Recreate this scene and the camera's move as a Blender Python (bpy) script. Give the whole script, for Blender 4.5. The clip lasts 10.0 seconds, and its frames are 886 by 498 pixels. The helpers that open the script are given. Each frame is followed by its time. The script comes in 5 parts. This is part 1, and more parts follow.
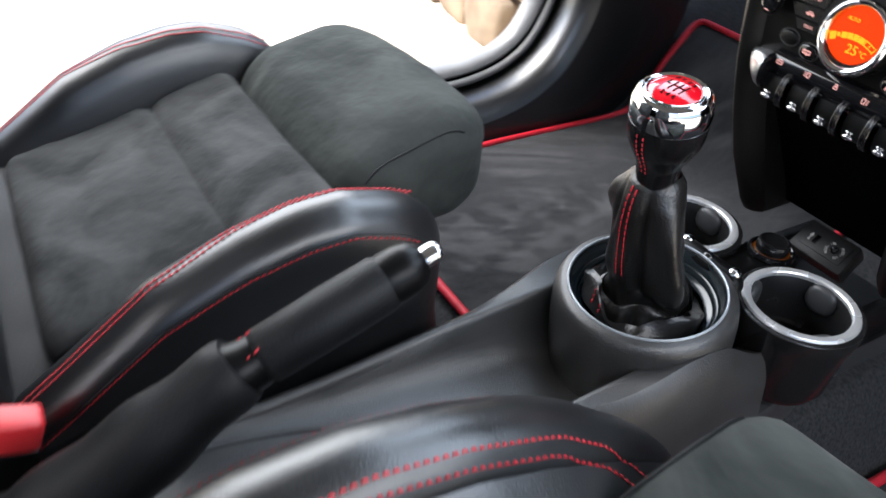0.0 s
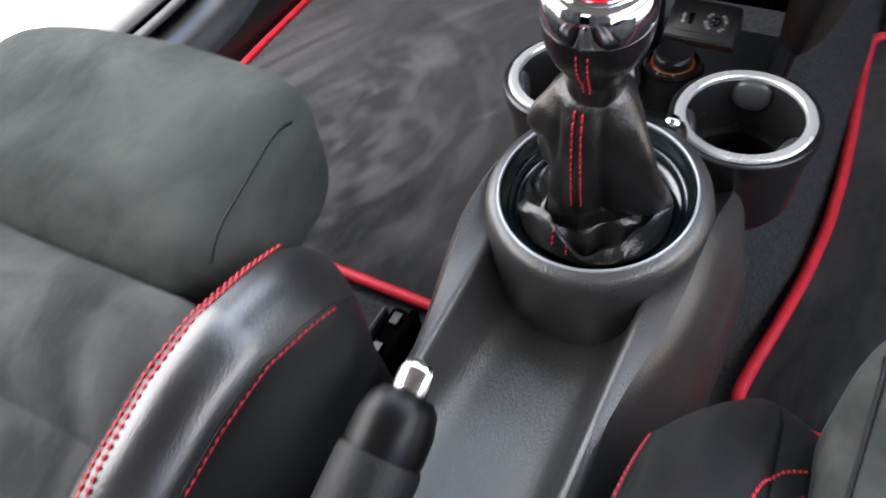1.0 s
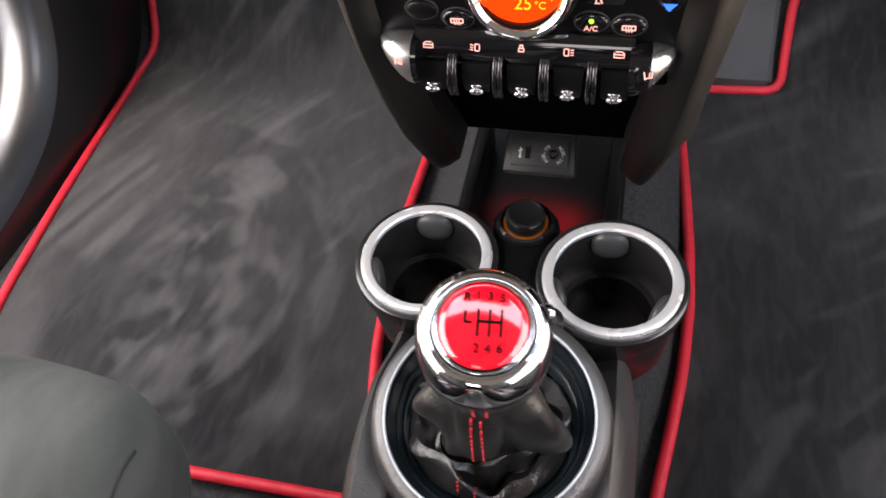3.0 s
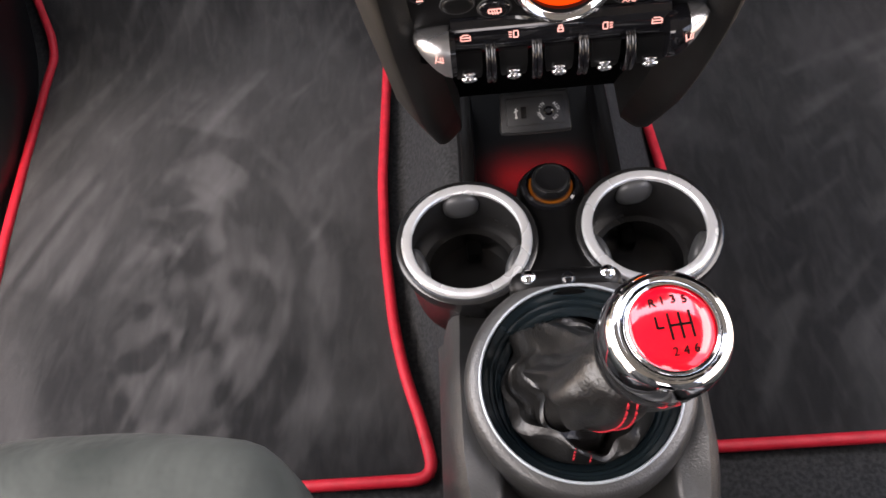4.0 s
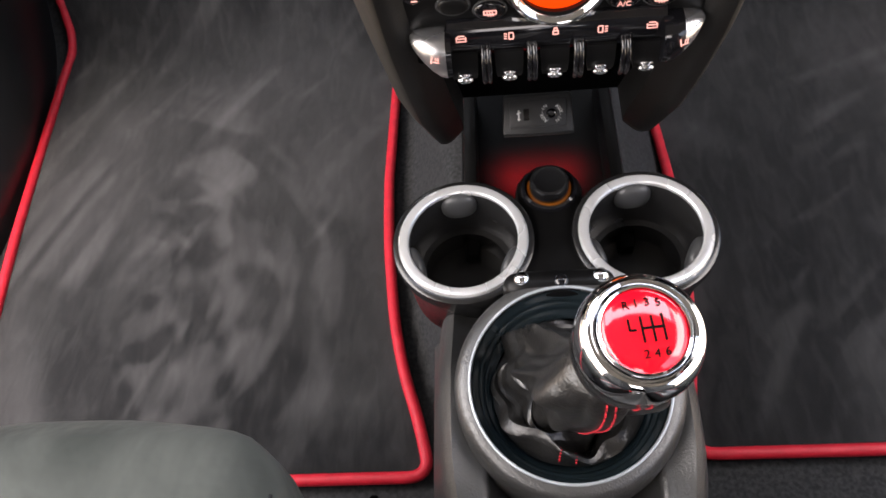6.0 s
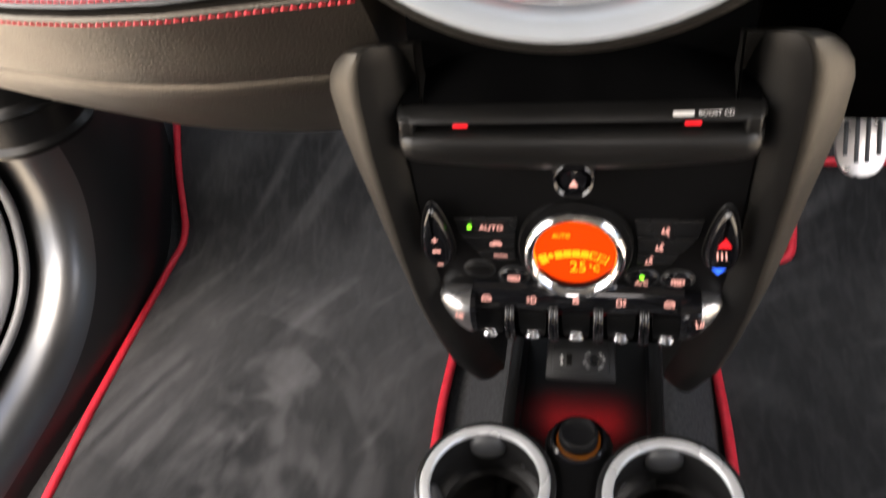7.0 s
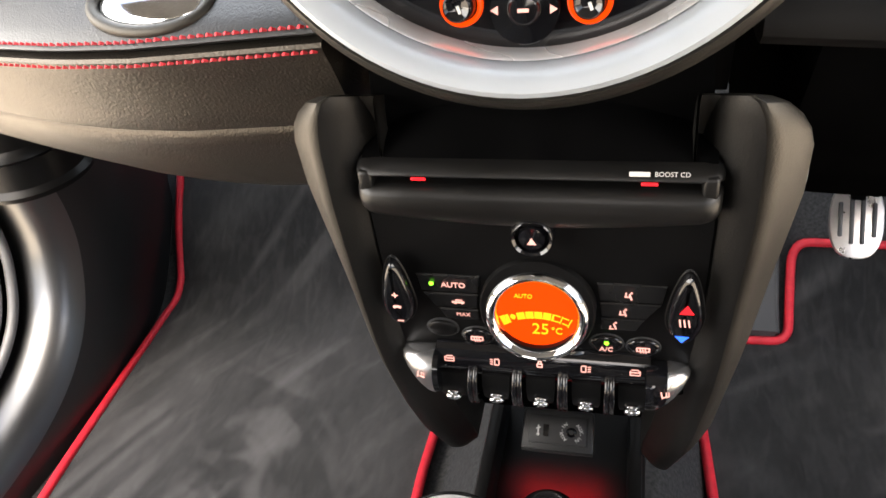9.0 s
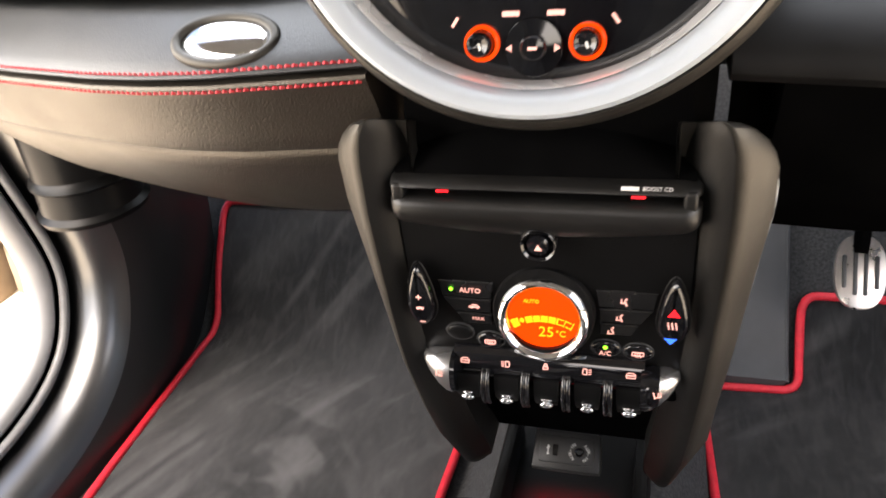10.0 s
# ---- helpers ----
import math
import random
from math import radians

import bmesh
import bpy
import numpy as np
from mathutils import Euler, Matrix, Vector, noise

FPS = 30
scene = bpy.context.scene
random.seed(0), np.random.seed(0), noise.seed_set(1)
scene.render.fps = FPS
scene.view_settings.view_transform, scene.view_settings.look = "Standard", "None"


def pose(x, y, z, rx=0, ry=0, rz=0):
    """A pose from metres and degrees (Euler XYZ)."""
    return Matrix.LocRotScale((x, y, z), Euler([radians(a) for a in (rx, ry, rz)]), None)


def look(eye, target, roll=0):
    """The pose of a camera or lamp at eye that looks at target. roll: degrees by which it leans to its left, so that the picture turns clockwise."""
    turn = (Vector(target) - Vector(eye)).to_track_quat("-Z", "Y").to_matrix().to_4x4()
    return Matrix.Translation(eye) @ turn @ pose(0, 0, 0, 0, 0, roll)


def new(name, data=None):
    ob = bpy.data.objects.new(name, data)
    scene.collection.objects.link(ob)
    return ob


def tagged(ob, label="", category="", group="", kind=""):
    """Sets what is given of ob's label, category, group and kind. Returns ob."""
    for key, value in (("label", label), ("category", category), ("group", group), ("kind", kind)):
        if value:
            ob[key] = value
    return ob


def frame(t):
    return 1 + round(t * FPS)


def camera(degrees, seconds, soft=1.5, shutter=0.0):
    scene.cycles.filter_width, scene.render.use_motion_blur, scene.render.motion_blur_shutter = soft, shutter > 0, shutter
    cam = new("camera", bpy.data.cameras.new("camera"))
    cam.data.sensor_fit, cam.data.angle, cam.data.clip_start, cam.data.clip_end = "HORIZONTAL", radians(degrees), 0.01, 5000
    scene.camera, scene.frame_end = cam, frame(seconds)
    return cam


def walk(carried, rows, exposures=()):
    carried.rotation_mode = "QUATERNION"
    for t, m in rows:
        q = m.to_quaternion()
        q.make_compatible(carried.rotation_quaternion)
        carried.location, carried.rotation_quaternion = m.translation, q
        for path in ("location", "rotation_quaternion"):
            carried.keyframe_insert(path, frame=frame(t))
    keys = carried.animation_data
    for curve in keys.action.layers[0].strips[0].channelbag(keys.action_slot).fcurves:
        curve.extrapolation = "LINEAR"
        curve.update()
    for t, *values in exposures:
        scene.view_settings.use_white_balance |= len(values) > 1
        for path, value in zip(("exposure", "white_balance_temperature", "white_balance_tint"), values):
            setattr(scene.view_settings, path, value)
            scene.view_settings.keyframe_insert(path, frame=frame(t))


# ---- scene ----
# Car cabin with manual gearbox: x to the car's right, y ahead, z up, zero on the floor mat behind the shifter.
cam = camera(61.0, 10.0, soft=1.6, shutter=0.4)
PATH = [
    (0, (0.3076, -0.4066, 0.5885), (-0.3614, 0.0467, -0.0005), 6.23),
    (0.5, (0.1838, -0.3604, 0.576), (-0.3713, 0.1649, -0.0689), -2.58),
    (1, (0.1166, -0.3231, 0.5775), (-0.2748, 0.1954, -0.1827), -10.50),
    (1.5, (0.0899, -0.2618, 0.6028), (-0.2499, 0.2867, -0.1612), -10.03),
    (2, (0.0918, -0.2125, 0.6164), (-0.2083, 0.377, -0.1336), -7.63),
    (2.5, (0.0871, -0.1981, 0.6163), (-0.1741, 0.3965, -0.1441), -5.23),
    (2.7, (0.0789, -0.1965, 0.6226), (-0.1651, 0.3989, -0.1429), -6.16),
    (3.8, (-0.0376, -0.1741, 0.6685), (-0.115, 0.3569, -0.1753), -11.45),
    (4, (-0.0502, -0.1723, 0.6728), (-0.1102, 0.3519, -0.1767), -9.98),
    (4.5, (-0.0473, -0.1669, 0.667), (-0.0949, 0.3466, -0.1898), -9.38),
    (5, (-0.0442, -0.1687, 0.6687), (-0.0975, 0.342, -0.1894), -9.73),
    (5.2, (-0.0448, -0.1717, 0.6694), (-0.1, 0.3417, -0.1869), -10.06),
    (6.3, (-0.0225, -0.1794, 0.6804), (-0.1462, 0.3566, -0.1547), -12.49),
    (6.5, (-0.0125, -0.1869, 0.6943), (-0.1741, 0.3682, -0.1216), -14.03),
    (7, (0.0168, -0.1579, 0.7046), (-0.1946, 0.5533, 0.0341), -9.99),
    (7.5, (0.0384, -0.1475, 0.6934), (-0.198, 0.6004, 0.0731), -8.53),
    (8, (0.0418, -0.1465, 0.6874), (-0.1868, 0.6037, 0.067), -7.98),
    (8.5, (0.044, -0.1497, 0.6859), (-0.1866, 0.6059, 0.0728), -7.74),
    (9, (0.0443, -0.1536, 0.6908), (-0.1886, 0.615, 0.095), -7.62),
    (9.5, (0.0407, -0.1752, 0.6743), (-0.2221, 0.6069, 0.1092), -4.78),
    (10, (0.0651, -0.2195, 0.6949), (-0.2076, 0.5919, 0.178), -6.66),
]
walk(cam, [(t, look(eye, target, roll)) for t, eye, target, roll in PATH], exposures=[(0.0, 1.68, 5780, 8), (1.0, 2.15, 6000, 11), (2.5, 2.18, 6450, 14), (4.5, 2.14, 6500, 17), (6.5, 2.12, 6500, 13), (7.5, 1.84, 6650, 11), (8.0, 2.16, 6600, 11), (8.5, 2.30, 6600, 10), (9.0, 2.30, 6600, 10), (10.0, 2.36, 6700, 12)])

# ---- world and light ----
world = bpy.data.worlds.new("sky")
scene.world = world
world.use_nodes = True
wn = world.node_tree.nodes
sky = wn.new("ShaderNodeTexSky")
sky.sky_type, sky.sun_disc = "NISHITA", False
sky.sun_elevation, sky.sun_rotation = radians(58), radians(186)
sky.dust_density = 5.0
wn["Background"].inputs["Strength"].default_value = 0.13
world.node_tree.links.new(sky.outputs["Color"], wn["Background"].inputs["Color"])

sun = new("sun", bpy.data.lights.new("sun", "SUN"))
sun.data.energy, sun.data.angle, sun.data.color = 3.5, radians(1.0), (1.0, 0.94, 0.84)
sun.matrix_world = look((-0.25, -2.4, 3.9), (0, 0, 0))


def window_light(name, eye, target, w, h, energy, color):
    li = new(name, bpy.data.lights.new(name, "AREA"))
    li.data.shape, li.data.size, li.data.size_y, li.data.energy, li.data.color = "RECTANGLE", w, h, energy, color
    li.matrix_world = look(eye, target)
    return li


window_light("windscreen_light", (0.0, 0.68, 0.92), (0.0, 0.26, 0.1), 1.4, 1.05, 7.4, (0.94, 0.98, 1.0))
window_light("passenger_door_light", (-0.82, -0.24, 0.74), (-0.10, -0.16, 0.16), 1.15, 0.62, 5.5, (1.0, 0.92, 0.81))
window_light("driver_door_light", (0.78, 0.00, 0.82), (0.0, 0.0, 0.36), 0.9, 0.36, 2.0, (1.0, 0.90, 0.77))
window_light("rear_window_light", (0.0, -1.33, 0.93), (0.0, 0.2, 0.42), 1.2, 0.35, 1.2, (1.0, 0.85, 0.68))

# ---- materials ----


def material(name, base, rough=0.5, metal=0.0, base2=None, scale=30.0, stretch=(1, 1, 1), bump=0.0, bump_scale=400.0,
             spec=0.5, coat=0.0, emit=None, power=0.0, detail=4.0, lo=0.35, hi=0.7, sheen=0.0, rough2=None, dist=0.0, bump_depth=0.001, ior=1.5, tint=(1, 1, 1)):
    m = bpy.data.materials.new(name)
    m.use_nodes = True
    n, l = m.node_tree.nodes, m.node_tree.links
    b = n["Principled BSDF"]
    b.inputs["Base Color"].default_value = (*base, 1)
    b.inputs["Roughness"].default_value, b.inputs["Metallic"].default_value = rough, metal
    b.inputs["Specular IOR Level"].default_value = spec
    b.inputs["Coat Weight"].default_value, b.inputs["Coat Roughness"].default_value = coat, 0.03
    b.inputs["Sheen Weight"].default_value, b.inputs["IOR"].default_value = sheen, ior
    b.inputs["Specular Tint"].default_value = (*tint, 1)
    if emit:
        b.inputs["Emission Color"].default_value, b.inputs["Emission Strength"].default_value = (*emit, 1), power
    tc = n.new("ShaderNodeTexCoord")
    if base2 or rough2:
        mp = n.new("ShaderNodeMapping")
        mp.inputs["Scale"].default_value = stretch
        l.new(tc.outputs["Object"], mp.inputs["Vector"])
        no = n.new("ShaderNodeTexNoise")
        no.inputs["Scale"].default_value, no.inputs["Detail"].default_value = scale, detail
        no.inputs["Distortion"].default_value = dist
        l.new(mp.outputs[0], no.inputs["Vector"])
        r = n.new("ShaderNodeMapRange")
        r.inputs["From Min"].default_value, r.inputs["From Max"].default_value = lo, hi
        l.new(no.outputs["Fac"], r.inputs["Value"])
        if base2:
            mix = n.new("ShaderNodeMix")
            mix.data_type = "RGBA"
            mix.inputs["A"].default_value, mix.inputs["B"].default_value = (*base, 1), (*base2, 1)
            l.new(r.outputs[0], mix.inputs["Factor"])
            l.new(mix.outputs["Result"], b.inputs["Base Color"])
        if rough2:
            r2 = n.new("ShaderNodeMapRange")
            r2.inputs["To Min"].default_value, r2.inputs["To Max"].default_value = rough, rough2
            l.new(r.outputs[0], r2.inputs["Value"])
            l.new(r2.outputs[0], b.inputs["Roughness"])
    if bump:
        nb = n.new("ShaderNodeTexNoise")
        nb.inputs["Scale"].default_value, nb.inputs["Detail"].default_value = bump_scale, 3.0
        l.new(tc.outputs["Object"], nb.inputs["Vector"])
        bp = n.new("ShaderNodeBump")
        bp.inputs["Strength"].default_value, bp.inputs["Distance"].default_value = bump, bump_depth
        l.new(nb.outputs["Fac"], bp.inputs["Height"])
        l.new(bp.outputs[0], b.inputs["Normal"])
    return m


def velour(name):
    """Dark pile with paler brushed sweeps that arc across it."""
    m = material(name, (0.03, 0.03, 0.032), 0.95, base2=(0.05, 0.05, 0.05), scale=300, bump=0.5, bump_scale=1600, sheen=0.2, spec=0.1)
    n, l = m.node_tree.nodes, m.node_tree.links
    b = n["Principled BSDF"]
    tc = n.new("ShaderNodeTexCoord")

    def noise_node(scale, distortion, stretch, turn, lo, hi):
        mp = n.new("ShaderNodeMapping")
        mp.inputs["Scale"].default_value, mp.inputs["Rotation"].default_value = stretch, (0, 0, radians(turn))
        no = n.new("ShaderNodeTexNoise")
        no.inputs["Scale"].default_value, no.inputs["Distortion"].default_value, no.inputs["Detail"].default_value = scale, distortion, 3.0
        r = n.new("ShaderNodeMapRange")
        r.interpolation_type = "SMOOTHSTEP"
        r.inputs["From Min"].default_value, r.inputs["From Max"].default_value = lo, hi
        l.new(tc.outputs["Object"], mp.inputs["Vector"])
        l.new(mp.outputs[0], no.inputs["Vector"])
        l.new(no.outputs["Fac"], r.inputs["Value"])
        return r.outputs[0]

    def math_node(kind, a, b, c=None):
        m = n.new("ShaderNodeMath")
        m.operation = kind
        for i, v in enumerate((a, b, c)):
            if isinstance(v, float):
                m.inputs[i].default_value = v
            elif v is not None:
                l.new(v, m.inputs[i])
        return m.outputs[0]

    def strokes(turn, swing, stretch, scale, lo, hi):
        """Soft-edged brush strokes: long cells whose run bends with a slow noise."""
        slow = n.new("ShaderNodeTexNoise")
        slow.inputs["Scale"].default_value, slow.inputs["Detail"].default_value = 5.0, 2.0
        l.new(tc.outputs["Object"], slow.inputs["Vector"])
        centred = n.new("ShaderNodeVectorMath")
        centred.operation = "MULTIPLY_ADD"
        centred.inputs[1].default_value, centred.inputs[2].default_value = (swing, swing, 0), (-swing / 2, -swing / 2, 0)
        l.new(slow.outputs["Color"], centred.inputs[0])
        bent = n.new("ShaderNodeVectorMath")
        l.new(tc.outputs["Object"], bent.inputs[0])
        l.new(centred.outputs[0], bent.inputs[1])
        spin = n.new("ShaderNodeVectorRotate")
        spin.rotation_type = "Z_AXIS"
        spin.inputs["Angle"].default_value = radians(turn)
        l.new(bent.outputs[0], spin.inputs["Vector"])
        mp = n.new("ShaderNodeMapping")
        mp.inputs["Scale"].default_value = stretch
        l.new(spin.outputs[0], mp.inputs["Vector"])
        vo = n.new("ShaderNodeTexVoronoi")
        vo.feature = "SMOOTH_F1"
        vo.inputs["Scale"].default_value, vo.inputs["Smoothness"].default_value, vo.inputs["Randomness"].default_value = scale, 0.8, 1.0
        l.new(mp.outputs[0], vo.inputs["Vector"])
        grey = n.new("ShaderNodeSeparateColor")
        l.new(vo.outputs["Color"], grey.inputs[0])
        r = n.new("ShaderNodeMapRange")
        r.interpolation_type = "SMOOTHSTEP"
        r.inputs["From Min"].default_value, r.inputs["From Max"].default_value = lo, hi
        l.new(grey.outputs[0], r.inputs["Value"])
        return r.outputs[0]

    def arcs(centre, across, round_about, lo, hi, reach=(), one_side=None):
        """Soft sweeps that run in arcs round a point of the floor."""
        off = n.new("ShaderNodeVectorMath")
        off.operation = "SUBTRACT"
        off.inputs[1].default_value = (*centre, 0)
        l.new(tc.outputs["Object"], off.inputs[0])
        flat = n.new("ShaderNodeVectorMath")
        flat.operation = "MULTIPLY"
        flat.inputs[1].default_value = (1, 1, 0)
        l.new(off.outputs[0], flat.inputs[0])
        far = n.new("ShaderNodeVectorMath")
        far.operation = "LENGTH"
        l.new(flat.outputs[0], far.inputs[0])
        xyz = n.new("ShaderNodeSeparateXYZ")
        l.new(flat.outputs[0], xyz.inputs[0])
        turn = math_node("ARCTAN2", xyz.outputs["Y"], xyz.outputs["X"])
        polar = n.new("ShaderNodeCombineXYZ")
        l.new(math_node("MULTIPLY", far.outputs["Value"], across), polar.inputs["X"])
        l.new(math_node("MULTIPLY", turn, round_about), polar.inputs["Y"])
        no = n.new("ShaderNodeTexNoise")
        no.inputs["Scale"].default_value, no.inputs["Detail"].default_value, no.inputs["Distortion"].default_value = 1.0, 1.0, 0.35
        l.new(polar.outputs[0], no.inputs["Vector"])
        r = n.new("ShaderNodeMapRange")
        r.interpolation_type = "SMOOTHSTEP"
        r.inputs["From Min"].default_value, r.inputs["From Max"].default_value = lo, hi
        l.new(no.outputs["Fac"], r.inputs["Value"])
        worn = r.outputs[0]
        for a, b, to in reach:
            fade = n.new("ShaderNodeMapRange")
            fade.interpolation_type = "SMOOTHSTEP"
            fade.inputs["From Min"].default_value, fade.inputs["From Max"].default_value = a, b
            fade.inputs["To Min"].default_value, fade.inputs["To Max"].default_value = to
            l.new(far.outputs["Value"], fade.inputs["Value"])
            worn = math_node("MULTIPLY", worn, fade.outputs[0])
        if one_side:
            half = n.new("ShaderNodeMapRange")
            half.interpolation_type = "SMOOTHSTEP"
            half.inputs["From Min"].default_value, half.inputs["From Max"].default_value = one_side
            l.new(xyz.outputs["X"], half.inputs["Value"])
            worn = math_node("MULTIPLY", worn, half.outputs[0])
        return worn

    broad = noise_node(3.4, 0.8, (1.3, 0.9, 1), 20, 0.42, 0.72)
    other = noise_node(6.0, 0.6, (1, 1, 1), 70, 0.42, 0.62)
    sweep = arcs((-0.53, 0.19), 27.0, 3.0, 0.42, 0.68, ((0.25, 0.38, (1.0, 0.1)),), (0.05, 0.15))
    counter = arcs((0.75, -0.25), 32.0, 5.0, 0.44, 0.70)
    askew = strokes(-26, 0.07, (2.4, 0.7, 0.0), 7.0, 0.40, 0.95)
    fine = noise_node(30.0, 0.8, (2.6, 0.8, 1), -12, 0.36, 0.70)
    pale = math_node("MULTIPLY_ADD", broad, 0.15, math_node("MULTIPLY", sweep, 0.26))
    pale = math_node("MULTIPLY_ADD", math_node("MULTIPLY", counter, other), 0.20, pale)
    pale = math_node("MULTIPLY_ADD", math_node("MULTIPLY", askew, broad), 0.13, pale)
    pale = math_node("MULTIPLY_ADD", fine, 0.06, pale)
    mix = n.new("ShaderNodeMix")
    mix.data_type = "RGBA"
    mix.inputs["A"].default_value, mix.inputs["B"].default_value = (0.009, 0.009, 0.0093, 1), (0.150, 0.147, 0.147, 1)
    l.new(pale, mix.inputs["Factor"])
    l.new(mix.outputs["Result"], b.inputs["Base Color"])
    return m


GAITER = material("gaiter_leather", (0.007, 0.0068, 0.0066), 0.27, base2=(0.012, 0.0115, 0.011), scale=30, bump=0.45, bump_scale=520, bump_depth=0.001, rough2=0.40, spec=0.7)
DASHPAD = material("dash_leather", (0.008, 0.0090, 0.0096), 0.36, base2=(0.012, 0.0132, 0.014), scale=18, bump=0.3, bump_scale=900, rough2=0.44, spec=0.55)
TRAY = material("tray_and_shaded_pad_plastic", (0.0045, 0.0044, 0.0044), 0.42, base2=(0.0065, 0.0064, 0.0064), scale=30, rough2=0.5, spec=0.10)
FOOTREST = material("footrest_plastic", (0.045, 0.046, 0.048), 0.45, base2=(0.056, 0.057, 0.06), scale=20, bump=0.3, bump_scale=900)
BOOT = material("soft_boot_leather", (0.007, 0.0072, 0.0076), 0.48, base2=(0.011, 0.0112, 0.0118), scale=24, bump=0.4, bump_scale=600, rough2=0.58, spec=0.26)
LEATHER = material("black_leather", (0.008, 0.0084, 0.0092), 0.29, base2=(0.013, 0.0135, 0.0145), scale=14, bump=0.2, bump_scale=700, rough2=0.38, spec=1.0, ior=1.5)
SUEDE = material("grey_suede", (0.025, 0.0285, 0.0258), 0.9, base2=(0.064, 0.069, 0.063), scale=9, bump=0.7, bump_scale=26, bump_depth=0.006, sheen=0.04, dist=1.4, spec=0.12)
PAD = material("grey_suede_centre", (0.022, 0.0226, 0.022), 0.9, base2=(0.067, 0.0678, 0.066), scale=9, bump=0.65, bump_scale=32, bump_depth=0.006, sheen=0.04, dist=1.6, spec=0.12)
MAT = velour("velour_mat")
CARPET = material("carpet", (0.026, 0.026, 0.0265), 0.97, base2=(0.050, 0.050, 0.051), scale=260, bump=0.5, bump_scale=1400, spec=0.1)
GRAIN = material("grained_plastic", (0.031, 0.0308, 0.0304), 0.33, base2=(0.043, 0.0427, 0.0422), scale=22, bump=0.45, bump_scale=700, rough2=0.41, spec=1.0)
TRIM = material("soft_trim", (0.0085, 0.0080, 0.0072), 0.42, base2=(0.012, 0.0112, 0.0100), scale=16, bump=0.20, bump_scale=1000, rough2=0.50, spec=0.48, tint=(1.0, 0.93, 0.81))
# The soft trim again, darkened: shade of the inward pillar faces held in colour.
SHADETRIM = material("shaded_soft_trim", (0.0040, 0.0038, 0.0036), 0.42, base2=(0.0058, 0.0055, 0.0052), scale=16, bump=0.20, bump_scale=1000, rough2=0.5, spec=0.30)
PANEL = material("grained_dash_panel", (0.015, 0.0130, 0.0110), 0.38, base2=(0.021, 0.0182, 0.0154), scale=16, bump=0.45, bump_scale=700, rough2=0.46, spec=0.58, tint=(1.0, 0.88, 0.72))
KNOB = material("gloss_black_grip", (0.005, 0.005, 0.0055), 0.17, base2=(0.007, 0.007, 0.0075), scale=30, rough2=0.24, spec=0.6)
SATIN = material("satin_black_plastic", (0.003, 0.003, 0.0031), 0.32, base2=(0.0042, 0.0042, 0.0044), scale=18, rough2=0.4, spec=0.2)
KICK = material("moulded_trim", (0.007, 0.007, 0.0074), 0.30, base2=(0.010, 0.010, 0.0104), scale=6, rough2=0.34, spec=1.0, ior=1.75)
KICKSIDE = material("kick_trim", (0.009, 0.009, 0.0094), 0.34, base2=(0.013, 0.013, 0.0134), scale=9, bump=0.2, bump_scale=900, rough2=0.42, spec=0.6)
CUP = material("cup_plastic", (0.010, 0.010, 0.0103), 0.22, base2=(0.013, 0.013, 0.0134), scale=25, rough2=0.28, spec=0.7)
MATT = material("matt_black_and_shade", (0.0016, 0.0016, 0.0017), 0.7, base2=(0.0026, 0.0026, 0.0027), scale=25, spec=0.0)
BLOCK = material("fine_black_plastic", (0.014, 0.014, 0.0142), 0.42, base2=(0.020, 0.020, 0.0204), scale=60, bump=0.15, bump_scale=1200, rough2=0.5, spec=0.4)
GLOSS = material("gloss_black", (0.004, 0.004, 0.005), 0.07, base2=(0.006, 0.006, 0.007), scale=40, spec=0.6)
SEAL = material("grey_door_seal", (0.17, 0.17, 0.174), 0.34, base2=(0.22, 0.22, 0.224), scale=12, rough2=0.4)
RUBBER = material("rubber", (0.036, 0.037, 0.038), 0.42, base2=(0.046, 0.047, 0.049), scale=12, rough2=0.45)
CHROME = material("chrome", (0.86, 0.87, 0.89), 0.05, 1.0, base2=(0.80, 0.81, 0.83), scale=40, rough2=0.09, detail=1.0, lo=0.25, hi=0.75)
STEEL = material("satin_steel", (0.46, 0.46, 0.465), 0.24, 0.9, base2=(0.38, 0.38, 0.385), scale=30, rough2=0.30, detail=1.0)
COLLAR = material("dark_glossy_collar", (0.008, 0.013, 0.016), 0.14, base2=(0.010, 0.016, 0.019), scale=20, rough2=0.2, spec=0.8)
SILVER = material("silver_paint", (0.80, 0.805, 0.81), 0.24, 0.6, base2=(0.74, 0.745, 0.75), scale=30, rough2=0.30, detail=1.0, lo=0.25, hi=0.75)
BRUSHED = material("brushed_silver", (0.46, 0.50, 0.54), 0.34, 0.35, base2=(0.42, 0.455, 0.49), scale=30, rough2=0.40, detail=1.0, lo=0.25, hi=0.75)
PIPING = material("red_piping", (0.62, 0.012, 0.03), 0.55, base2=(0.5, 0.008, 0.022), scale=90, bump=0.4, bump_scale=900)
THREAD = material("red_thread", (0.55, 0.02, 0.035), 0.6, base2=(0.42, 0.014, 0.024), scale=120)
ENAMEL = material("red_enamel", (0.72, 0.004, 0.016), 0.12, base2=(0.66, 0.004, 0.014), scale=20, coat=0.9)
BUCKLE = material("red_plastic", (0.65, 0.03, 0.035), 0.35, base2=(0.58, 0.025, 0.03), scale=30)
INK = material("black_ink", (0.004, 0.002, 0.002), 0.7, base2=(0.006, 0.003, 0.003), scale=200, spec=0.05)
LCD = material("amber_display", (0.03, 0.003, 0.0), 0.25, emit=(1.0, 0.058, 0.002), power=0.33, spec=0.1)
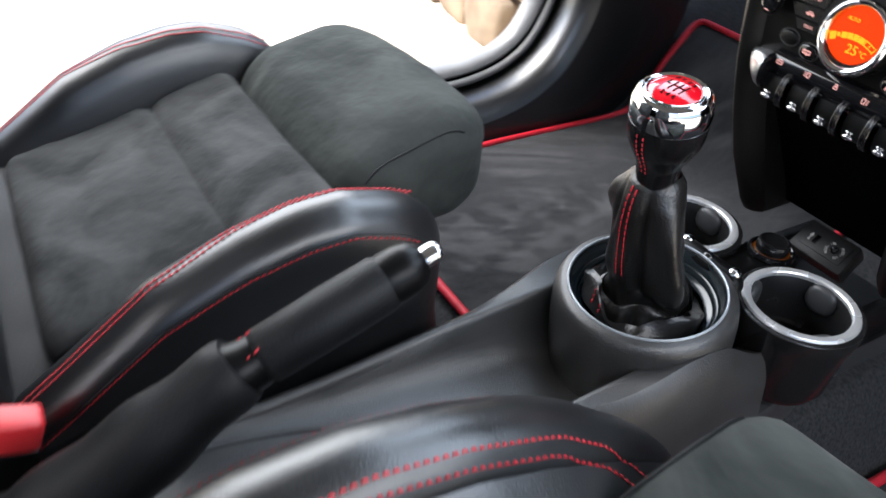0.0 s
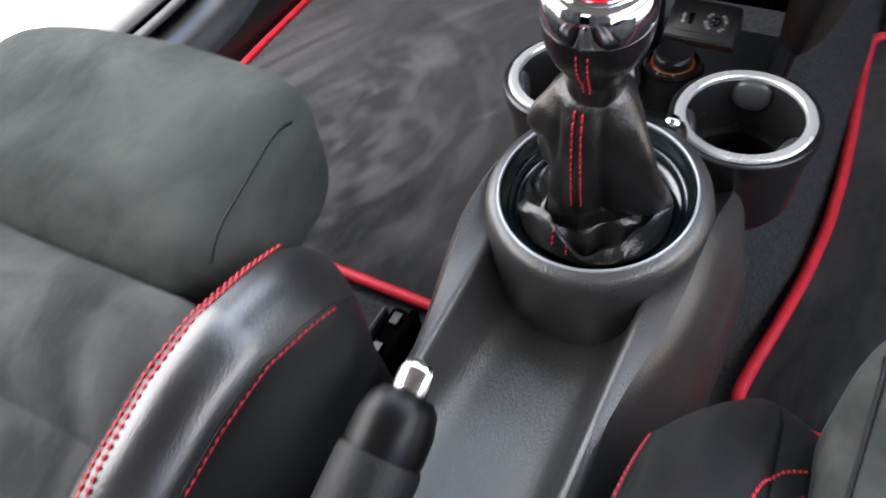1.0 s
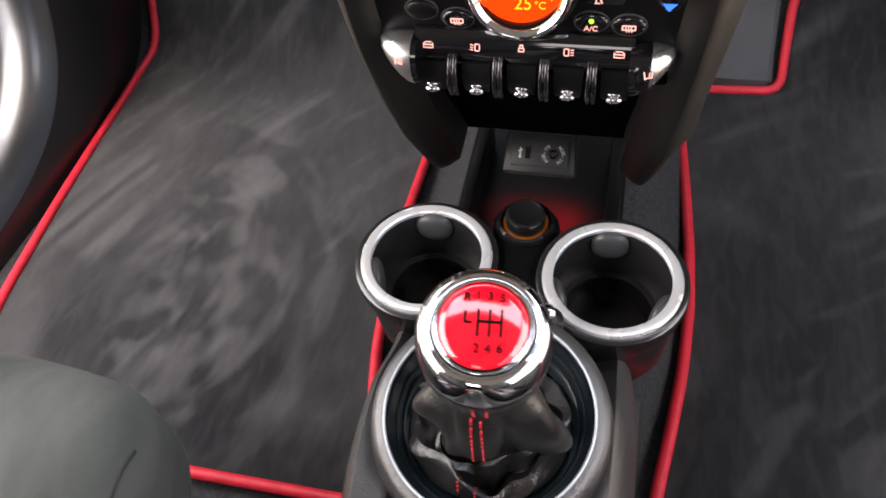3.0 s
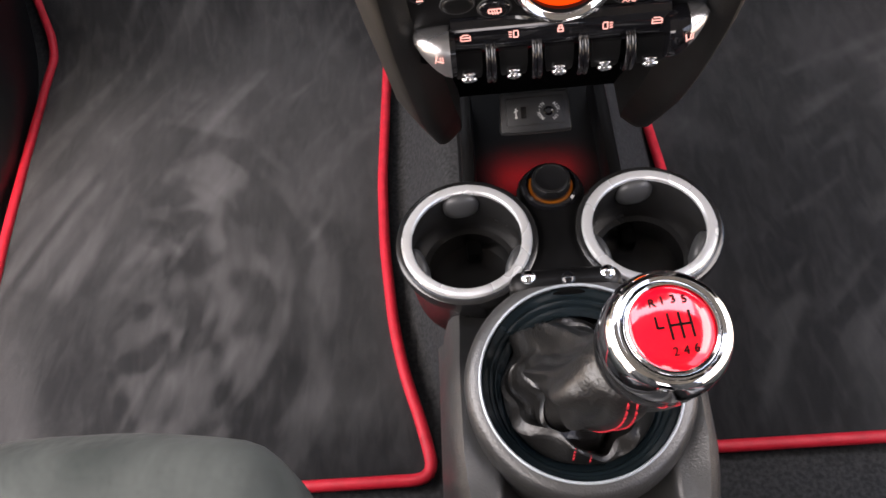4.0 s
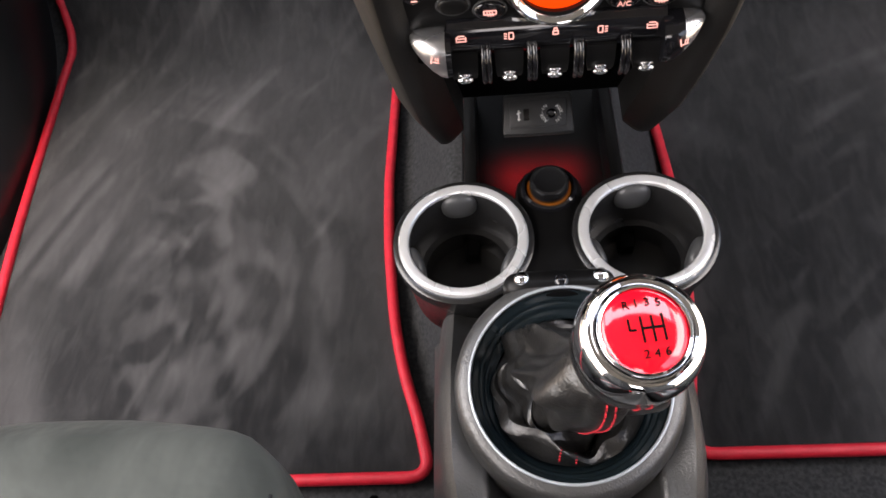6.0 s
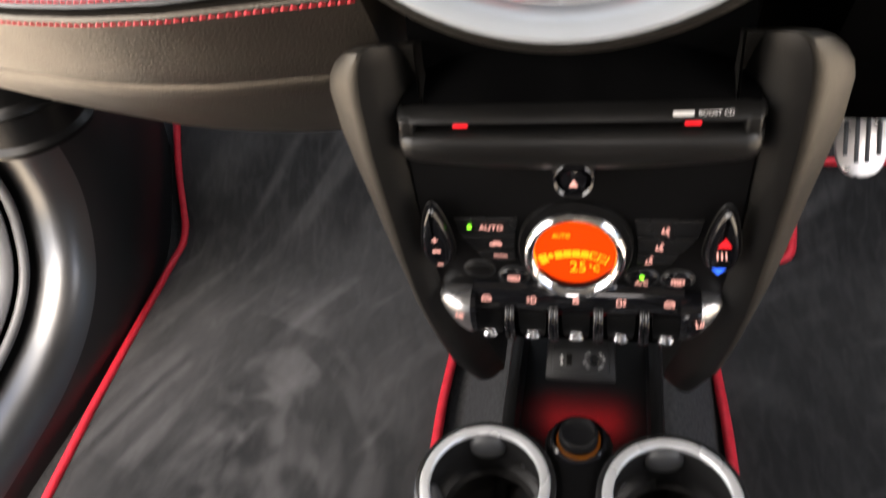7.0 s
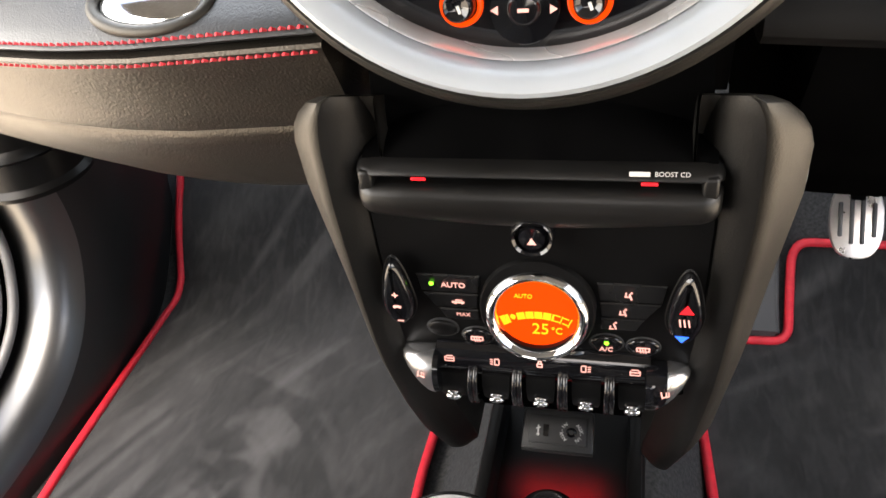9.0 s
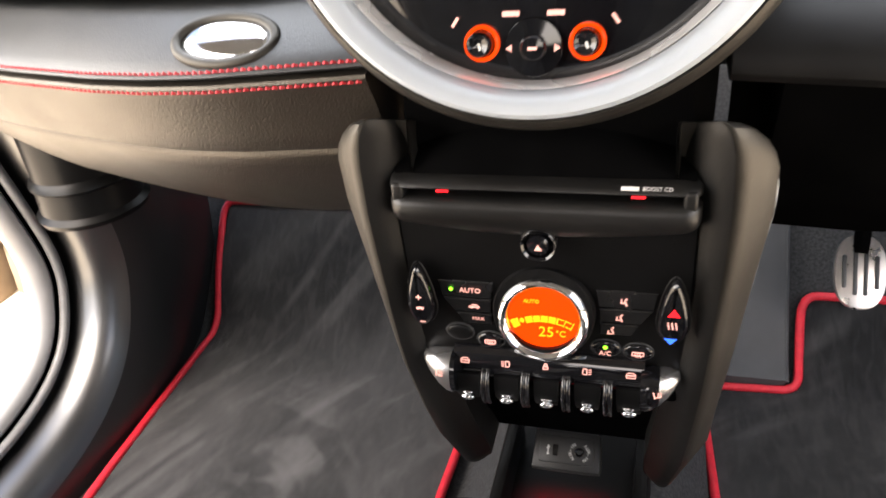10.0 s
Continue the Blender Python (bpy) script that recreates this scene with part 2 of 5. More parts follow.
LCD_LINE = material("yellow_display_mark", (0.1, 0.06, 0.0), 0.3, emit=(1.0, 0.45, 0.012), power=0.42, spec=0.1)
ICON = material("lit_icon", (0.4, 0.24, 0.22), 0.4, emit=(1.0, 0.42, 0.34), power=0.26, spec=0.1)
BEZEL = material("bright_bezel", (0.84, 0.85, 0.87), 0.13, 1.0, base2=(0.74, 0.75, 0.78), scale=60, rough2=0.2)
KEY = material("key_black", (0.007, 0.007, 0.0075), 0.24, base2=(0.010, 0.010, 0.0105), scale=30, rough2=0.3, spec=0.6)
BAR = material("radio_black", (0.005, 0.0048, 0.0046), 0.34, base2=(0.007, 0.0067, 0.0064), scale=20, rough2=0.4, spec=0.4)
ICON_WHITE = material("white_print", (0.62, 0.61, 0.59), 0.5, spec=0.2)
GREEN = material("green_led", (0.1, 0.5, 0.02), 0.3, emit=(0.25, 1.0, 0.03), power=0.7)
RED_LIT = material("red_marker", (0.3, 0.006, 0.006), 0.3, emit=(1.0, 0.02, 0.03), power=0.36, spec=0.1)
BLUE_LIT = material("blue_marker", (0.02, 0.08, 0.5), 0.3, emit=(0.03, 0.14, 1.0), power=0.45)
AMBER = material("amber_ring", (0.12, 0.04, 0.0), 0.3, emit=(1.0, 0.20, 0.01), power=0.012)
ALLOY = material("pedal_alloy", (0.66, 0.62, 0.58), 0.26, 0.9, base2=(0.56, 0.53, 0.5), scale=60, rough2=0.4)
PAVING = material("pale_paving", (0.78, 0.67, 0.52), 0.8, base2=(0.68, 0.58, 0.45), scale=5, bump=0.3, bump_scale=60)
STONE = material("brown_stone", (0.15, 0.112, 0.076), 0.9, base2=(0.28, 0.215, 0.15), scale=7, bump=0.8, bump_scale=30)
CLOTH = material("anthracite_headlining", (0.05, 0.05, 0.05), 0.95, base2=(0.065, 0.065, 0.065), scale=40)

# ---- mesh helpers ----


def link_mesh(name, bm, mat, smooth=True):
    me = bpy.data.meshes.new(name)
    bmesh.ops.recalc_face_normals(bm, faces=bm.faces)
    bm.to_mesh(me)
    bm.free()
    me.materials.append(mat)
    if smooth:
        me.polygons.foreach_set("use_smooth", [True] * len(me.polygons))
        me.set_sharp_from_angle(angle=radians(38))
    return new(name, me)


def part(name, bm, mat, parent, label="", smooth=True):
    ob = link_mesh(name, bm, mat, smooth)
    ob.parent = parent
    if parent is not None:
        ob.matrix_parent_inverse = Matrix.Identity(4)
    if label:
        tagged(ob, label)
    return ob


def thing(name, label, category, kind="", group="", at=(0, 0, 0)):
    ob = new(name)
    ob.empty_display_size = 0.02
    return tagged(ob, label, category, group, kind)


def solo(name, bm, mat, label, category, kind="", group="", smooth=True):
    return tagged(link_mesh(name, bm, mat, smooth), label, category, group, kind)


def move(bm, m):
    bmesh.ops.transform(bm, matrix=m, verts=bm.verts)
    return bm


def loft(rings, close_ring=True, caps=True):
    bm = bmesh.new()
    vs = [[bm.verts.new(p) for p in ring] for ring in rings]
    k = len(vs[0])
    for a, b in zip(vs, vs[1:]):
        for i in range(k if close_ring else k - 1):
            j = (i + 1) % k
            bm.faces.new((a[i], a[j], b[j], b[i]))
    if caps and close_ring:
        bm.faces.new(vs[0][::-1])
        bm.faces.new(vs[-1])
    return bm


def lathe(profile, n=48, closed=False):
    """Profile of (radius, height) turned about z."""
    rings = [[(r * math.cos(2 * math.pi * i / n), r * math.sin(2 * math.pi * i / n), z) for i in range(n)] for r, z in profile]
    if closed:
        rings.append(rings[0])
    return loft(rings, True, not closed)


def rbox(hx, hy, hz, r=0.004, n=3, fn=None):
    """Box of half sizes with rounded edges."""
    bm = bmesh.new()
    bmesh.ops.create_cube(bm, size=2)
    for v in bm.verts:
        v.co = Vector((v.co.x * hx, v.co.y * hy, v.co.z * hz))
    bmesh.ops.bevel(bm, geom=bm.edges[:], offset=min(r, hx, hy, hz) * 0.99, segments=n, profile=0.5, affect="EDGES")
    if fn:
        for v in bm.verts:
            v.co = fn(v.co)
    return bm


def puff(half, r, n=14, fn=None):
    """Cushion: a finely gridded rounded box, shaped further by fn."""
    bm = bmesh.new()
    bmesh.ops.create_cube(bm, size=2)
    bmesh.ops.subdivide_edges(bm, edges=bm.edges[:], cuts=n, use_grid_fill=True)
    h = Vector(half)
    for v in bm.verts:
        p = Vector([math.sin(c * math.pi / 2) * s for c, s in zip(v.co, h)])
        q = Vector([max(-(s - k), min(s - k, c)) for c, s, k in zip(p, h, r)])
        d = p - q
        e = Vector([c / k for c, k in zip(d, r)])
        if e.length > 1e-6:
            big = max(abs(c) for c in e)
            e = e.normalized() * min(1.0, big)
            p = q + Vector([c * k for c, k in zip(e, r)])
        v.co = fn(p) if fn else p
    return bm


def smooth_path(points, per=8, closed=False):
    pts = [Vector(p) for p in points]
    out, n = [], len(pts)
    for i in range(n if closed else n - 1):
        p0, p1 = pts[(i - 1) % n] if closed or i else pts[0], pts[i]
        p2 = pts[(i + 1) % n]
        p3 = pts[(i + 2) % n] if closed or i + 2 < n else pts[-1]
        for k in range(per):
            t = k / per
            out.append(0.5 * (2 * p1 + (p2 - p0) * t + (2 * p0 - 5 * p1 + 4 * p2 - p3) * t * t + (3 * p1 - p0 - 3 * p2 + p3) * t ** 3))
    if not closed:
        out.append(pts[-1])
    return out


def tube(path, radius, n=10, closed=False, flat=1.0, up=(0, 0, 1)):
    """Round cord along a path; radius may be a function of 0..1; flat squashes it along up."""
    pts = [Vector(p) for p in path]
    rings, m = [], len(pts)
    for i, p in enumerate(pts):
        a = pts[(i - 1) % m] if closed or i else p
        b = pts[(i + 1) % m] if closed or i + 1 < m else p
        t = (b - a).normalized()
        s = t.cross(Vector(up))
        s = s.normalized() if s.length > 1e-4 else t.orthogonal().normalized()
        w = s.cross(t)
        r = radius(i / max(1, m - 1)) if callable(radius) else radius
        rings.append([p + r * (math.cos(2 * math.pi * k / n) * s + flat * math.sin(2 * math.pi * k / n) * w) for k in range(n)])
    if closed:
        rings.append(rings[0])
    return loft(rings, True, not closed)


def sheet(fn, nu, nv, thick=None):
    """A surface from fn(u, v), u and v in 0..1, with a back face thick below it."""
    bm = bmesh.new()
    g = [[bm.verts.new(fn(i / nu, j / nv)) for j in range(nv + 1)] for i in range(nu + 1)]
    fs = [bm.faces.new((g[i][j], g[i + 1][j], g[i + 1][j + 1], g[i][j + 1])) for i in range(nu) for j in range(nv)]
    if thick:
        bm.normal_update()
        ex = bmesh.ops.extrude_face_region(bm, geom=fs)
        for v in [e for e in ex["geom"] if isinstance(e, bmesh.types.BMVert)]:
            v.co += Vector(thick)
    return bm


def prism(outline, h, axis="z", bevel=0.0, seg=2):
    """Flat outline raised by h (along z before any turning)."""
    bm = bmesh.new()
    f = bm.faces.new([bm.verts.new((x, y, 0)) for x, y in outline])
    ex = bmesh.ops.extrude_face_region(bm, geom=[f])
    for v in [e for e in ex["geom"] if isinstance(e, bmesh.types.BMVert)]:
        v.co.z += h
    if bevel:
        top = [e for e in bm.edges if all(abs(v.co.z - h) < 1e-7 for v in e.verts)]
        bmesh.ops.bevel(bm, geom=top, offset=bevel, segments=seg, profile=0.5, affect="EDGES")
    return bm


def join(*bms):
    out = bmesh.new()
    for b in bms:
        me = bpy.data.meshes.new("join")
        b.to_mesh(me)
        b.free()
        out.from_mesh(me)
        bpy.data.meshes.remove(me)
    return out


def stitches(path, length=0.0045, gap=0.0022, r=0.0007, lift=0.0006, up=(0, 0, 1)):
    """A row of single thread stitches along a path."""
    pts = [Vector(p) for p in path]
    bm = bmesh.new()
    dist, start = 0.0, None
    flat = []
    for a, b in zip(pts, pts[1:]):
        seg = (b - a).length
        k = max(1, int(seg / 0.0008))
        flat += [a.lerp(b, i / k) for i in range(k)]
    i, step = 0, 0.0008
    nl, ng = max(2, int(length / step)), max(1, int(gap / step))
    u = Vector(up)
    while i + nl < len(flat):
        a, b = flat[i], flat[i + nl]
        t = (b - a)
        if t.length > 1e-6:
            t.normalize()
            s = t.cross(u).normalized() * r
            w = u * lift
            q = [a - s * 0.6, a + s * 0.6, b + s * 0.6, b - s * 0.6]
            mid = [a + t * r * 2 - s + w, a + t * r * 2 + s + w, b - t * r * 2 + s + w, b - t * r * 2 - s + w]
            vs = [bm.verts.new(p - u * 0.0006) for p in q] + [bm.verts.new(p) for p in mid]
            for f in ((4, 5, 6, 7), (0, 1, 5, 4), (1, 2, 6, 5), (2, 3, 7, 6), (3, 0, 4, 7)):
                bm.faces.new([vs[k] for k in f])
        i += nl + ng
    return bm


def text(body, size, m, mat, parent, name="lettering", depth=0.0002, align="CENTER"):
    cu = bpy.data.curves.new(name, "FONT")
    cu.body, cu.size, cu.extrude, cu.align_x, cu.align_y = body, size, depth, align, "CENTER"
    cu.resolution_u = 3
    cu.materials.append(mat)
    ob = new(name, cu)
    ob.parent = parent
    ob.matrix_basis = m
    return ob


def lerp(a, b, t):
    return a + (b - a) * t


def ease(t):
    t = max(0.0, min(1.0, t))
    return t * t * (3 - 2 * t)

# ---- the large structure ----


def floor_z(y):
    """Height of the mats: nearly level, then up the toe board."""
    d = (y - 0.61) / 0.022
    return -0.04 * y + 1.05 * 0.022 * (math.log1p(math.exp(d)) if d < 30 else d)


def tunnel_z(x, y):
    """The carpeted tunnel: its foot follows the inner edges of the mats."""
    foot = 0.092 + 0.062 * ease((y + 0.02) / 0.24)
    return 0.105 * (1.0 - ease((abs(x) - 0.078) / (foot - 0.078))) - 0.03


ys = [-1.3, -0.9, -0.6, -0.4, -0.2, -0.1, -0.05, 0.0, 0.03, 0.06, 0.09, 0.12, 0.15, 0.18, 0.21, 0.25, 0.3, 0.4, 0.5, 0.56, 0.59, 0.61, 0.63, 0.66, 0.7, 0.78, 0.86, 0.95]
xs = sorted([s * v for s in (-1, 1) for v in (0.8, 0.6, 0.4, 0.25, 0.18, 0.165, 0.157, 0.15, 0.143, 0.136, 0.129, 0.122, 0.115, 0.108, 0.101, 0.095, 0.09, 0.085, 0.08, 0.05)])
bm = bmesh.new()
g = [[bm.verts.new((x, y, max(floor_z(y) - 0.013, tunnel_z(x, y) if abs(x) < 0.165 else -9))) for y in ys] for x in xs]
for i in range(len(xs) - 1):
    for j in range(len(ys) - 1):
        bm.faces.new((g[i][j], g[i + 1][j], g[i + 1][j + 1], g[i][j + 1]))
solo("floor", bm, CARPET, "dark grey carpet of the car floor and tunnel", "carpet", "structure")


def plain_wall(name, lo, hi, mat, label, category="wall"):
    h = [(b - a) / 2 for a, b in zip(lo, hi)]
    b = move(rbox(*h, r=0.006, n=1), pose(*[(a + c) / 2 for a, c in zip(lo, hi)]))
    return solo(name, b, mat, label, category, "structure")


plain_wall("wall_north", (-0.8, 0.96, -0.1), (0.8, 1.0, 0.66), MATT, "dark bulkhead behind the dashboard")
plain_wall("wall_east_rear", (0.74, -1.4, -0.2), (0.80, -0.98, 0.62), MATT, "black side panel behind the driver door opening")
plain_wall("wall_west_rear", (-0.80, -1.4, -0.2), (-0.74, -0.98, 0.62), SATIN, "black side panel behind the open door")
plain_wall("wall_south", (-0.8, -1.44, -0.2), (0.84, -1.4, 0.75), MATT, "dark rear end of the cabin")
plain_wall("ceiling", (-0.78, -1.4, 1.12), (0.82, 0.18, 1.15), CLOTH, "dark grey cloth headlining", "ceiling")


def door_edge(s):
    """The lower and front edge of the door opening in the y, z plane, s from 0 to 1, with its outward way."""
    pts = EDGE
    f = s * (len(pts) - 1)
    i = min(int(f), len(pts) - 2)
    p = pts[i].lerp(pts[i + 1], f - i)
    t = (pts[i + 1] - pts[i]).normalized()
    return p, Vector((0, t.z, -t.y))


EDGE = smooth_path([(0, -1.1, 0.075), (0, -0.6, 0.076), (0, -0.1, 0.079), (0, 0.2, 0.083), (0, 0.31, 0.094), (0, 0.375, 0.125), (0, 0.408, 0.175), (0, 0.418, 0.225), (0, 0.407, 0.30), (0, 0.392, 0.37), (0, 0.363, 0.50), (0, 0.33, 0.65), (0, 0.29, 0.8)], 8)


def sweep_edge(profile, side=1, spread=0.0):
    """Sweep a profile of (distance from the opening, x) along the door opening; spread moves it off towards the rear."""
    rings = []
    n = 130
    for k in range(n + 1):
        p, w = door_edge(k / n)
        off = spread * ease((0.20 - p.y) / 0.5)
        rings.append([(side * (x + off * 0.9), p.y + w.y * (d + off), p.z + w.z * (d + off) * (1.0 if spread == 0 else 0.55)) for d, x in profile])
    return loft(rings, False, False)


def arc_profile(d0, x0, r, n=10, a0=0, a1=360):
    return [(d0 + r * math.cos(radians(lerp(a0, a1, i / n))), x0 + r * math.sin(radians(lerp(a0, a1, i / n)))) for i in range(n + 1)]


sill = thing("door_sill", "black plastic sill and kick panel round the open door", "sill", "structure")
kick = [(0.043, -0.735), (0.043, -0.682), (0.0435, -0.673), (0.045, -0.664), (0.048, -0.656), (0.053, -0.648), (0.060, -0.6415), (0.068, -0.6365), (0.078, -0.632), (0.092, -0.6275), (0.112, -0.6235), (0.14, -0.6215), (0.2, -0.632), (0.33, -0.660), (0.33, -0.74)]
part("sill_lip", sweep_edge(kick[:9]), KICK, sill)
part("kick_panel", sweep_edge(kick[8:]), KICKSIDE, sill)
part("inner_seal", sweep_edge(arc_profile(0.0275, -0.697, 0.0065)), SEAL, sill, "grey rubber door seal")
part("outer_seal", sweep_edge([(0.016, -0.742), (0.004, -0.738), (-0.001, -0.728), (0.0, -0.718), (0.003, -0.709), (0.008, -0.703), (0.014, -0.701), (0.0185, -0.704), (0.0205, -0.710), (0.0205, -0.742)]), SEAL, sill, "grey rubber outer seal")
part("seal_channel", sweep_edge([(0.018, -0.722), (0.045, -0.715), (0.045, -0.74), (0.018, -0.736)]), MATT, sill)

sill_b = thing("door_sill", "black plastic sill and kick panel on the driver side", "sill", "structure")
part("sill_lip", sweep_edge(kick[:9], -1), KICK, sill_b)
part("kick_panel", sweep_edge(kick[8:], -1), KICKSIDE, sill_b)
part("inner_seal", sweep_edge(arc_profile(0.0315, -0.692, 0.0085), -1), SEAL, sill_b)

ground = solo("ground", sheet(lambda u, v: (lerp(-60, 60, u), lerp(-60, 60, v), -0.29), 8, 8), PAVING, "bright pale paving outside the open door", "paving", "structure")


# ---- floor mats ----
def mat_piece(name, rows, label):
    """Rows of (y, inner x, outer x)."""
    bm = bmesh.new()
    fine = []
    for (y0, a0, b0), (y1, a1, b1) in zip(rows, rows[1:]):
        k = max(1, int((y1 - y0) / 0.03))
        fine += [(lerp(y0, y1, i / k), lerp(a0, a1, i / k), lerp(b0, b1, i / k)) for i in range(k)]
    fine.append(rows[-1])
    g, cols = [], 16
    for y, a, b in fine:
        g.append([bm.verts.new((lerp(a, b, i / cols), y, floor_z(y))) for i in range(cols + 1)])
    fs = [bm.faces.new((p[i], p[i + 1], q[i + 1], q[i])) for p, q in zip(g, g[1:]) for i in range(cols)]
    ex = bmesh.ops.extrude_face_region(bm, geom=fs)
    for v in [e for e in ex["geom"] if isinstance(e, bmesh.types.BMVert)]:
        v.co.z -= 0.009
    mat = thing(name, label, "floor mat")
    part("velour", bm, MAT, mat)
    return mat


def round_corners(pts, radius, per=6):
    out, n = [], len(pts)
    for i in range(n):
        a, b, c = (Vector((*pts[j % n], 0)) for j in (i - 1, i, i + 1))
        r = min(radius, (a - b).length * 0.45, (c - b).length * 0.45)
        p, q = b + (a - b).normalized() * r, b + (c - b).normalized() * r
        for k in range(per + 1):
            t = k / per
            out.append(p * (1 - t) ** 2 + b * 2 * t * (1 - t) + q * t * t)
    return out


def piping(outline, parent, radius=0.0058, corner=0.022):
    pts = []
    rc = round_corners(outline, corner)
    for a, b in zip(rc, rc[1:] + rc[:1]):
        k = max(1, int((b - a).length / 0.012))
        pts += [a.lerp(b, i / k) for i in range(k)]
    pts = [Vector((p.x, p.y, floor_z(p.y) + 0.0005)) for p in pts]
    part("piping", tube(pts, radius, 10, True), PIPING, parent, "bright red bound edge")


LEFT_IN = [(0.004, -0.112), (0.056, -0.124), (0.107, -0.140), (0.162, -0.151), (0.255, -0.161), (0.345, -0.165), (0.458, -0.163), (0.60, -0.16), (0.77, -0.16)]
LEFT_OUT = [(0.004, -0.566), (0.116, -0.578), (0.171, -0.588), (0.30, -0.603), (0.42, -0.613), (0.52, -0.620), (0.567, -0.622), (0.60, -0.616), (0.625, -0.618), (0.69, -0.638), (0.77, -0.648)]


def along(table, y):
    for (y0, a), (y1, b) in zip(table, table[1:]):
        if y <= y1:
            return lerp(a, b, max(0.0, (y - y0) / (y1 - y0)))
    return table[-1][1]


yy = sorted({y for y, _ in LEFT_IN} | {y for y, _ in LEFT_OUT} | {0.008, 0.016, 0.63})
cut = {0.004: 0.02, 0.008: 0.008, 0.016: 0.002, 0.77: 0.012}
mat_l = mat_piece("floor_mat", [(y, along(LEFT_IN, y) - cut.get(y, 0), along(LEFT_OUT, y) + cut.get(y, 0)) for y in yy], "dark grey velour mat with red piping in the passenger footwell")
piping([(x, y) for y, x in LEFT_IN] + [(x, y) for y, x in LEFT_OUT[::-1]], mat_l)

RIGHT_IN = [(0.018, 0.120), (0.06, 0.1245), (0.11, 0.133), (0.18, 0.143), (0.253, 0.1485), (0.33, 0.148), (0.42, 0.143), (0.52, 0.136), (0.592, 0.134), (0.597, 0.252), (0.70, 0.257)]
RIGHT_OUT = [(0.018, 0.60), (0.70, 0.62)]
yy = sorted({y for y, _ in RIGHT_IN} | {0.022, 0.03, 0.61, 0.63, 0.66})
cut = {0.018: 0.02, 0.022: 0.008, 0.03: 0.002, 0.70: 0.01}
mat_r = mat_piece("floor_mat", [(y, along(RIGHT_IN, y) + cut.get(y, 0), along(RIGHT_OUT, y) - cut.get(y, 0)) for y in yy], "dark grey velour mat with red piping, notched beside the pedals")
piping([(x, y) for y, x in RIGHT_IN] + [(x, y) for y, x in RIGHT_OUT[::-1]], mat_r)

# ---- centre console ----
console = thing("centre_console", "grained dark grey plastic centre console between the seats", "console")


RIDGE = [(-0.70, 0.185), (-0.40, 0.172), (-0.30, 0.170), (-0.24, 0.175), (-0.15, 0.188), (-0.10, 0.1925), (-0.045, 0.197), (0.0, 0.200), (0.06, 0.203)]
DEPTH = [(-0.70, 0.0), (-0.40, 0.003), (-0.34, 0.008), (-0.28, 0.016), (-0.22, 0.026), (-0.15, 0.040), (-0.07, 0.059), (0.06, 0.066)]


def console_ring(y):
    """Section of the console: two narrow ridges with a deep rounded trough between them."""
    zt, td = along(RIDGE, y), along(DEPTH, y)
    k = ease((y + 0.085) / 0.07)
    zt -= 0.034 * ease((y - 0.005) / 0.075)
    slim = [(0.094, -0.02), (0.092, 0.05), (0.086, 0.11), (0.079, zt - 0.055), (0.0720, zt - 0.028), (0.0668, zt - 0.012), (0.0638, zt - 0.0045), (0.0618, zt - 0.0008), (0.0600, zt)]
    full = [(0.102, -0.02), (0.101, 0.05), (0.0970, 0.11), (0.0920, zt - 0.05), (0.0880, zt - 0.026), (0.0845, zt - 0.011 + 0.004 * k), (0.0803, zt - 0.0025 + 0.008 * k), (0.0750, zt + 0.0015 + 0.011 * k), (0.0670, zt + 0.0015 + 0.006 * k)]
    g = ease((y + 0.14) / 0.11)
    half = [(lerp(a[0], b[0], g), lerp(a[1], b[1], g)) for a, b in zip(slim, full)]
    half += [(0.0575, zt + 0.0016), (0.0548, zt + 0.0012), (0.0528, zt - 0.0008), (0.0518, zt - min(0.004, td * 0.2)), (0.0505, zt - td * 0.16), (0.0485, zt - td * 0.36), (0.0452, zt - td * 0.56), (0.0400, zt - td * 0.74), (0.0335, zt - td * 0.87), (0.0250, zt - td * 0.95), (0.0130, zt - td * 0.99)]
    return [(x, y, z) for x, z in half] + [(0, y, zt - td)] + [(-x, y, z) for x, z in half[::-1]]


part("body", loft([console_ring(y) for y in [-0.7, -0.6, -0.5, -0.42, -0.36, -0.3, -0.25, -0.2, -0.17, -0.15, -0.13, -0.11, -0.095, -0.08, -0.065, -0.05, -0.035, -0.02, 0.0, 0.02, 0.035, 0.05, 0.065, 0.08]]), GRAIN, console)
RINGM = pose(0.001, 0.002, 0.224, 7, 0, 0)
dome = lathe([(0.0600, -0.045), (0.0605, -0.012), (0.0615, -0.004), (0.0640, 0.0), (0.0678, -0.0006), (0.0708, -0.0030), (0.0730, -0.0080), (0.0746, -0.018), (0.0752, -0.035), (0.0748, -0.06), (0.0738, -0.09), (0.0730, -0.13), (0.0730, -0.16), (0.06, -0.16)], 72, True)
part("shifter_surround", move(dome, RINGM), GRAIN, console)
part("well_floor", move(lathe([(0.0001, -0.05), (0.061, -0.05), (0.061, -0.042), (0.0001, -0.042)], 32), RINGM), MATT, console)
part("chrome_rim", move(lathe([(0.0620, 0.0), (0.0623, 0.0012), (0.0630, 0.0016), (0.0637, 0.0012), (0.0640, 0.0)], 72, True), RINGM), BRUSHED, console, "thin bright ring round the gaiter")
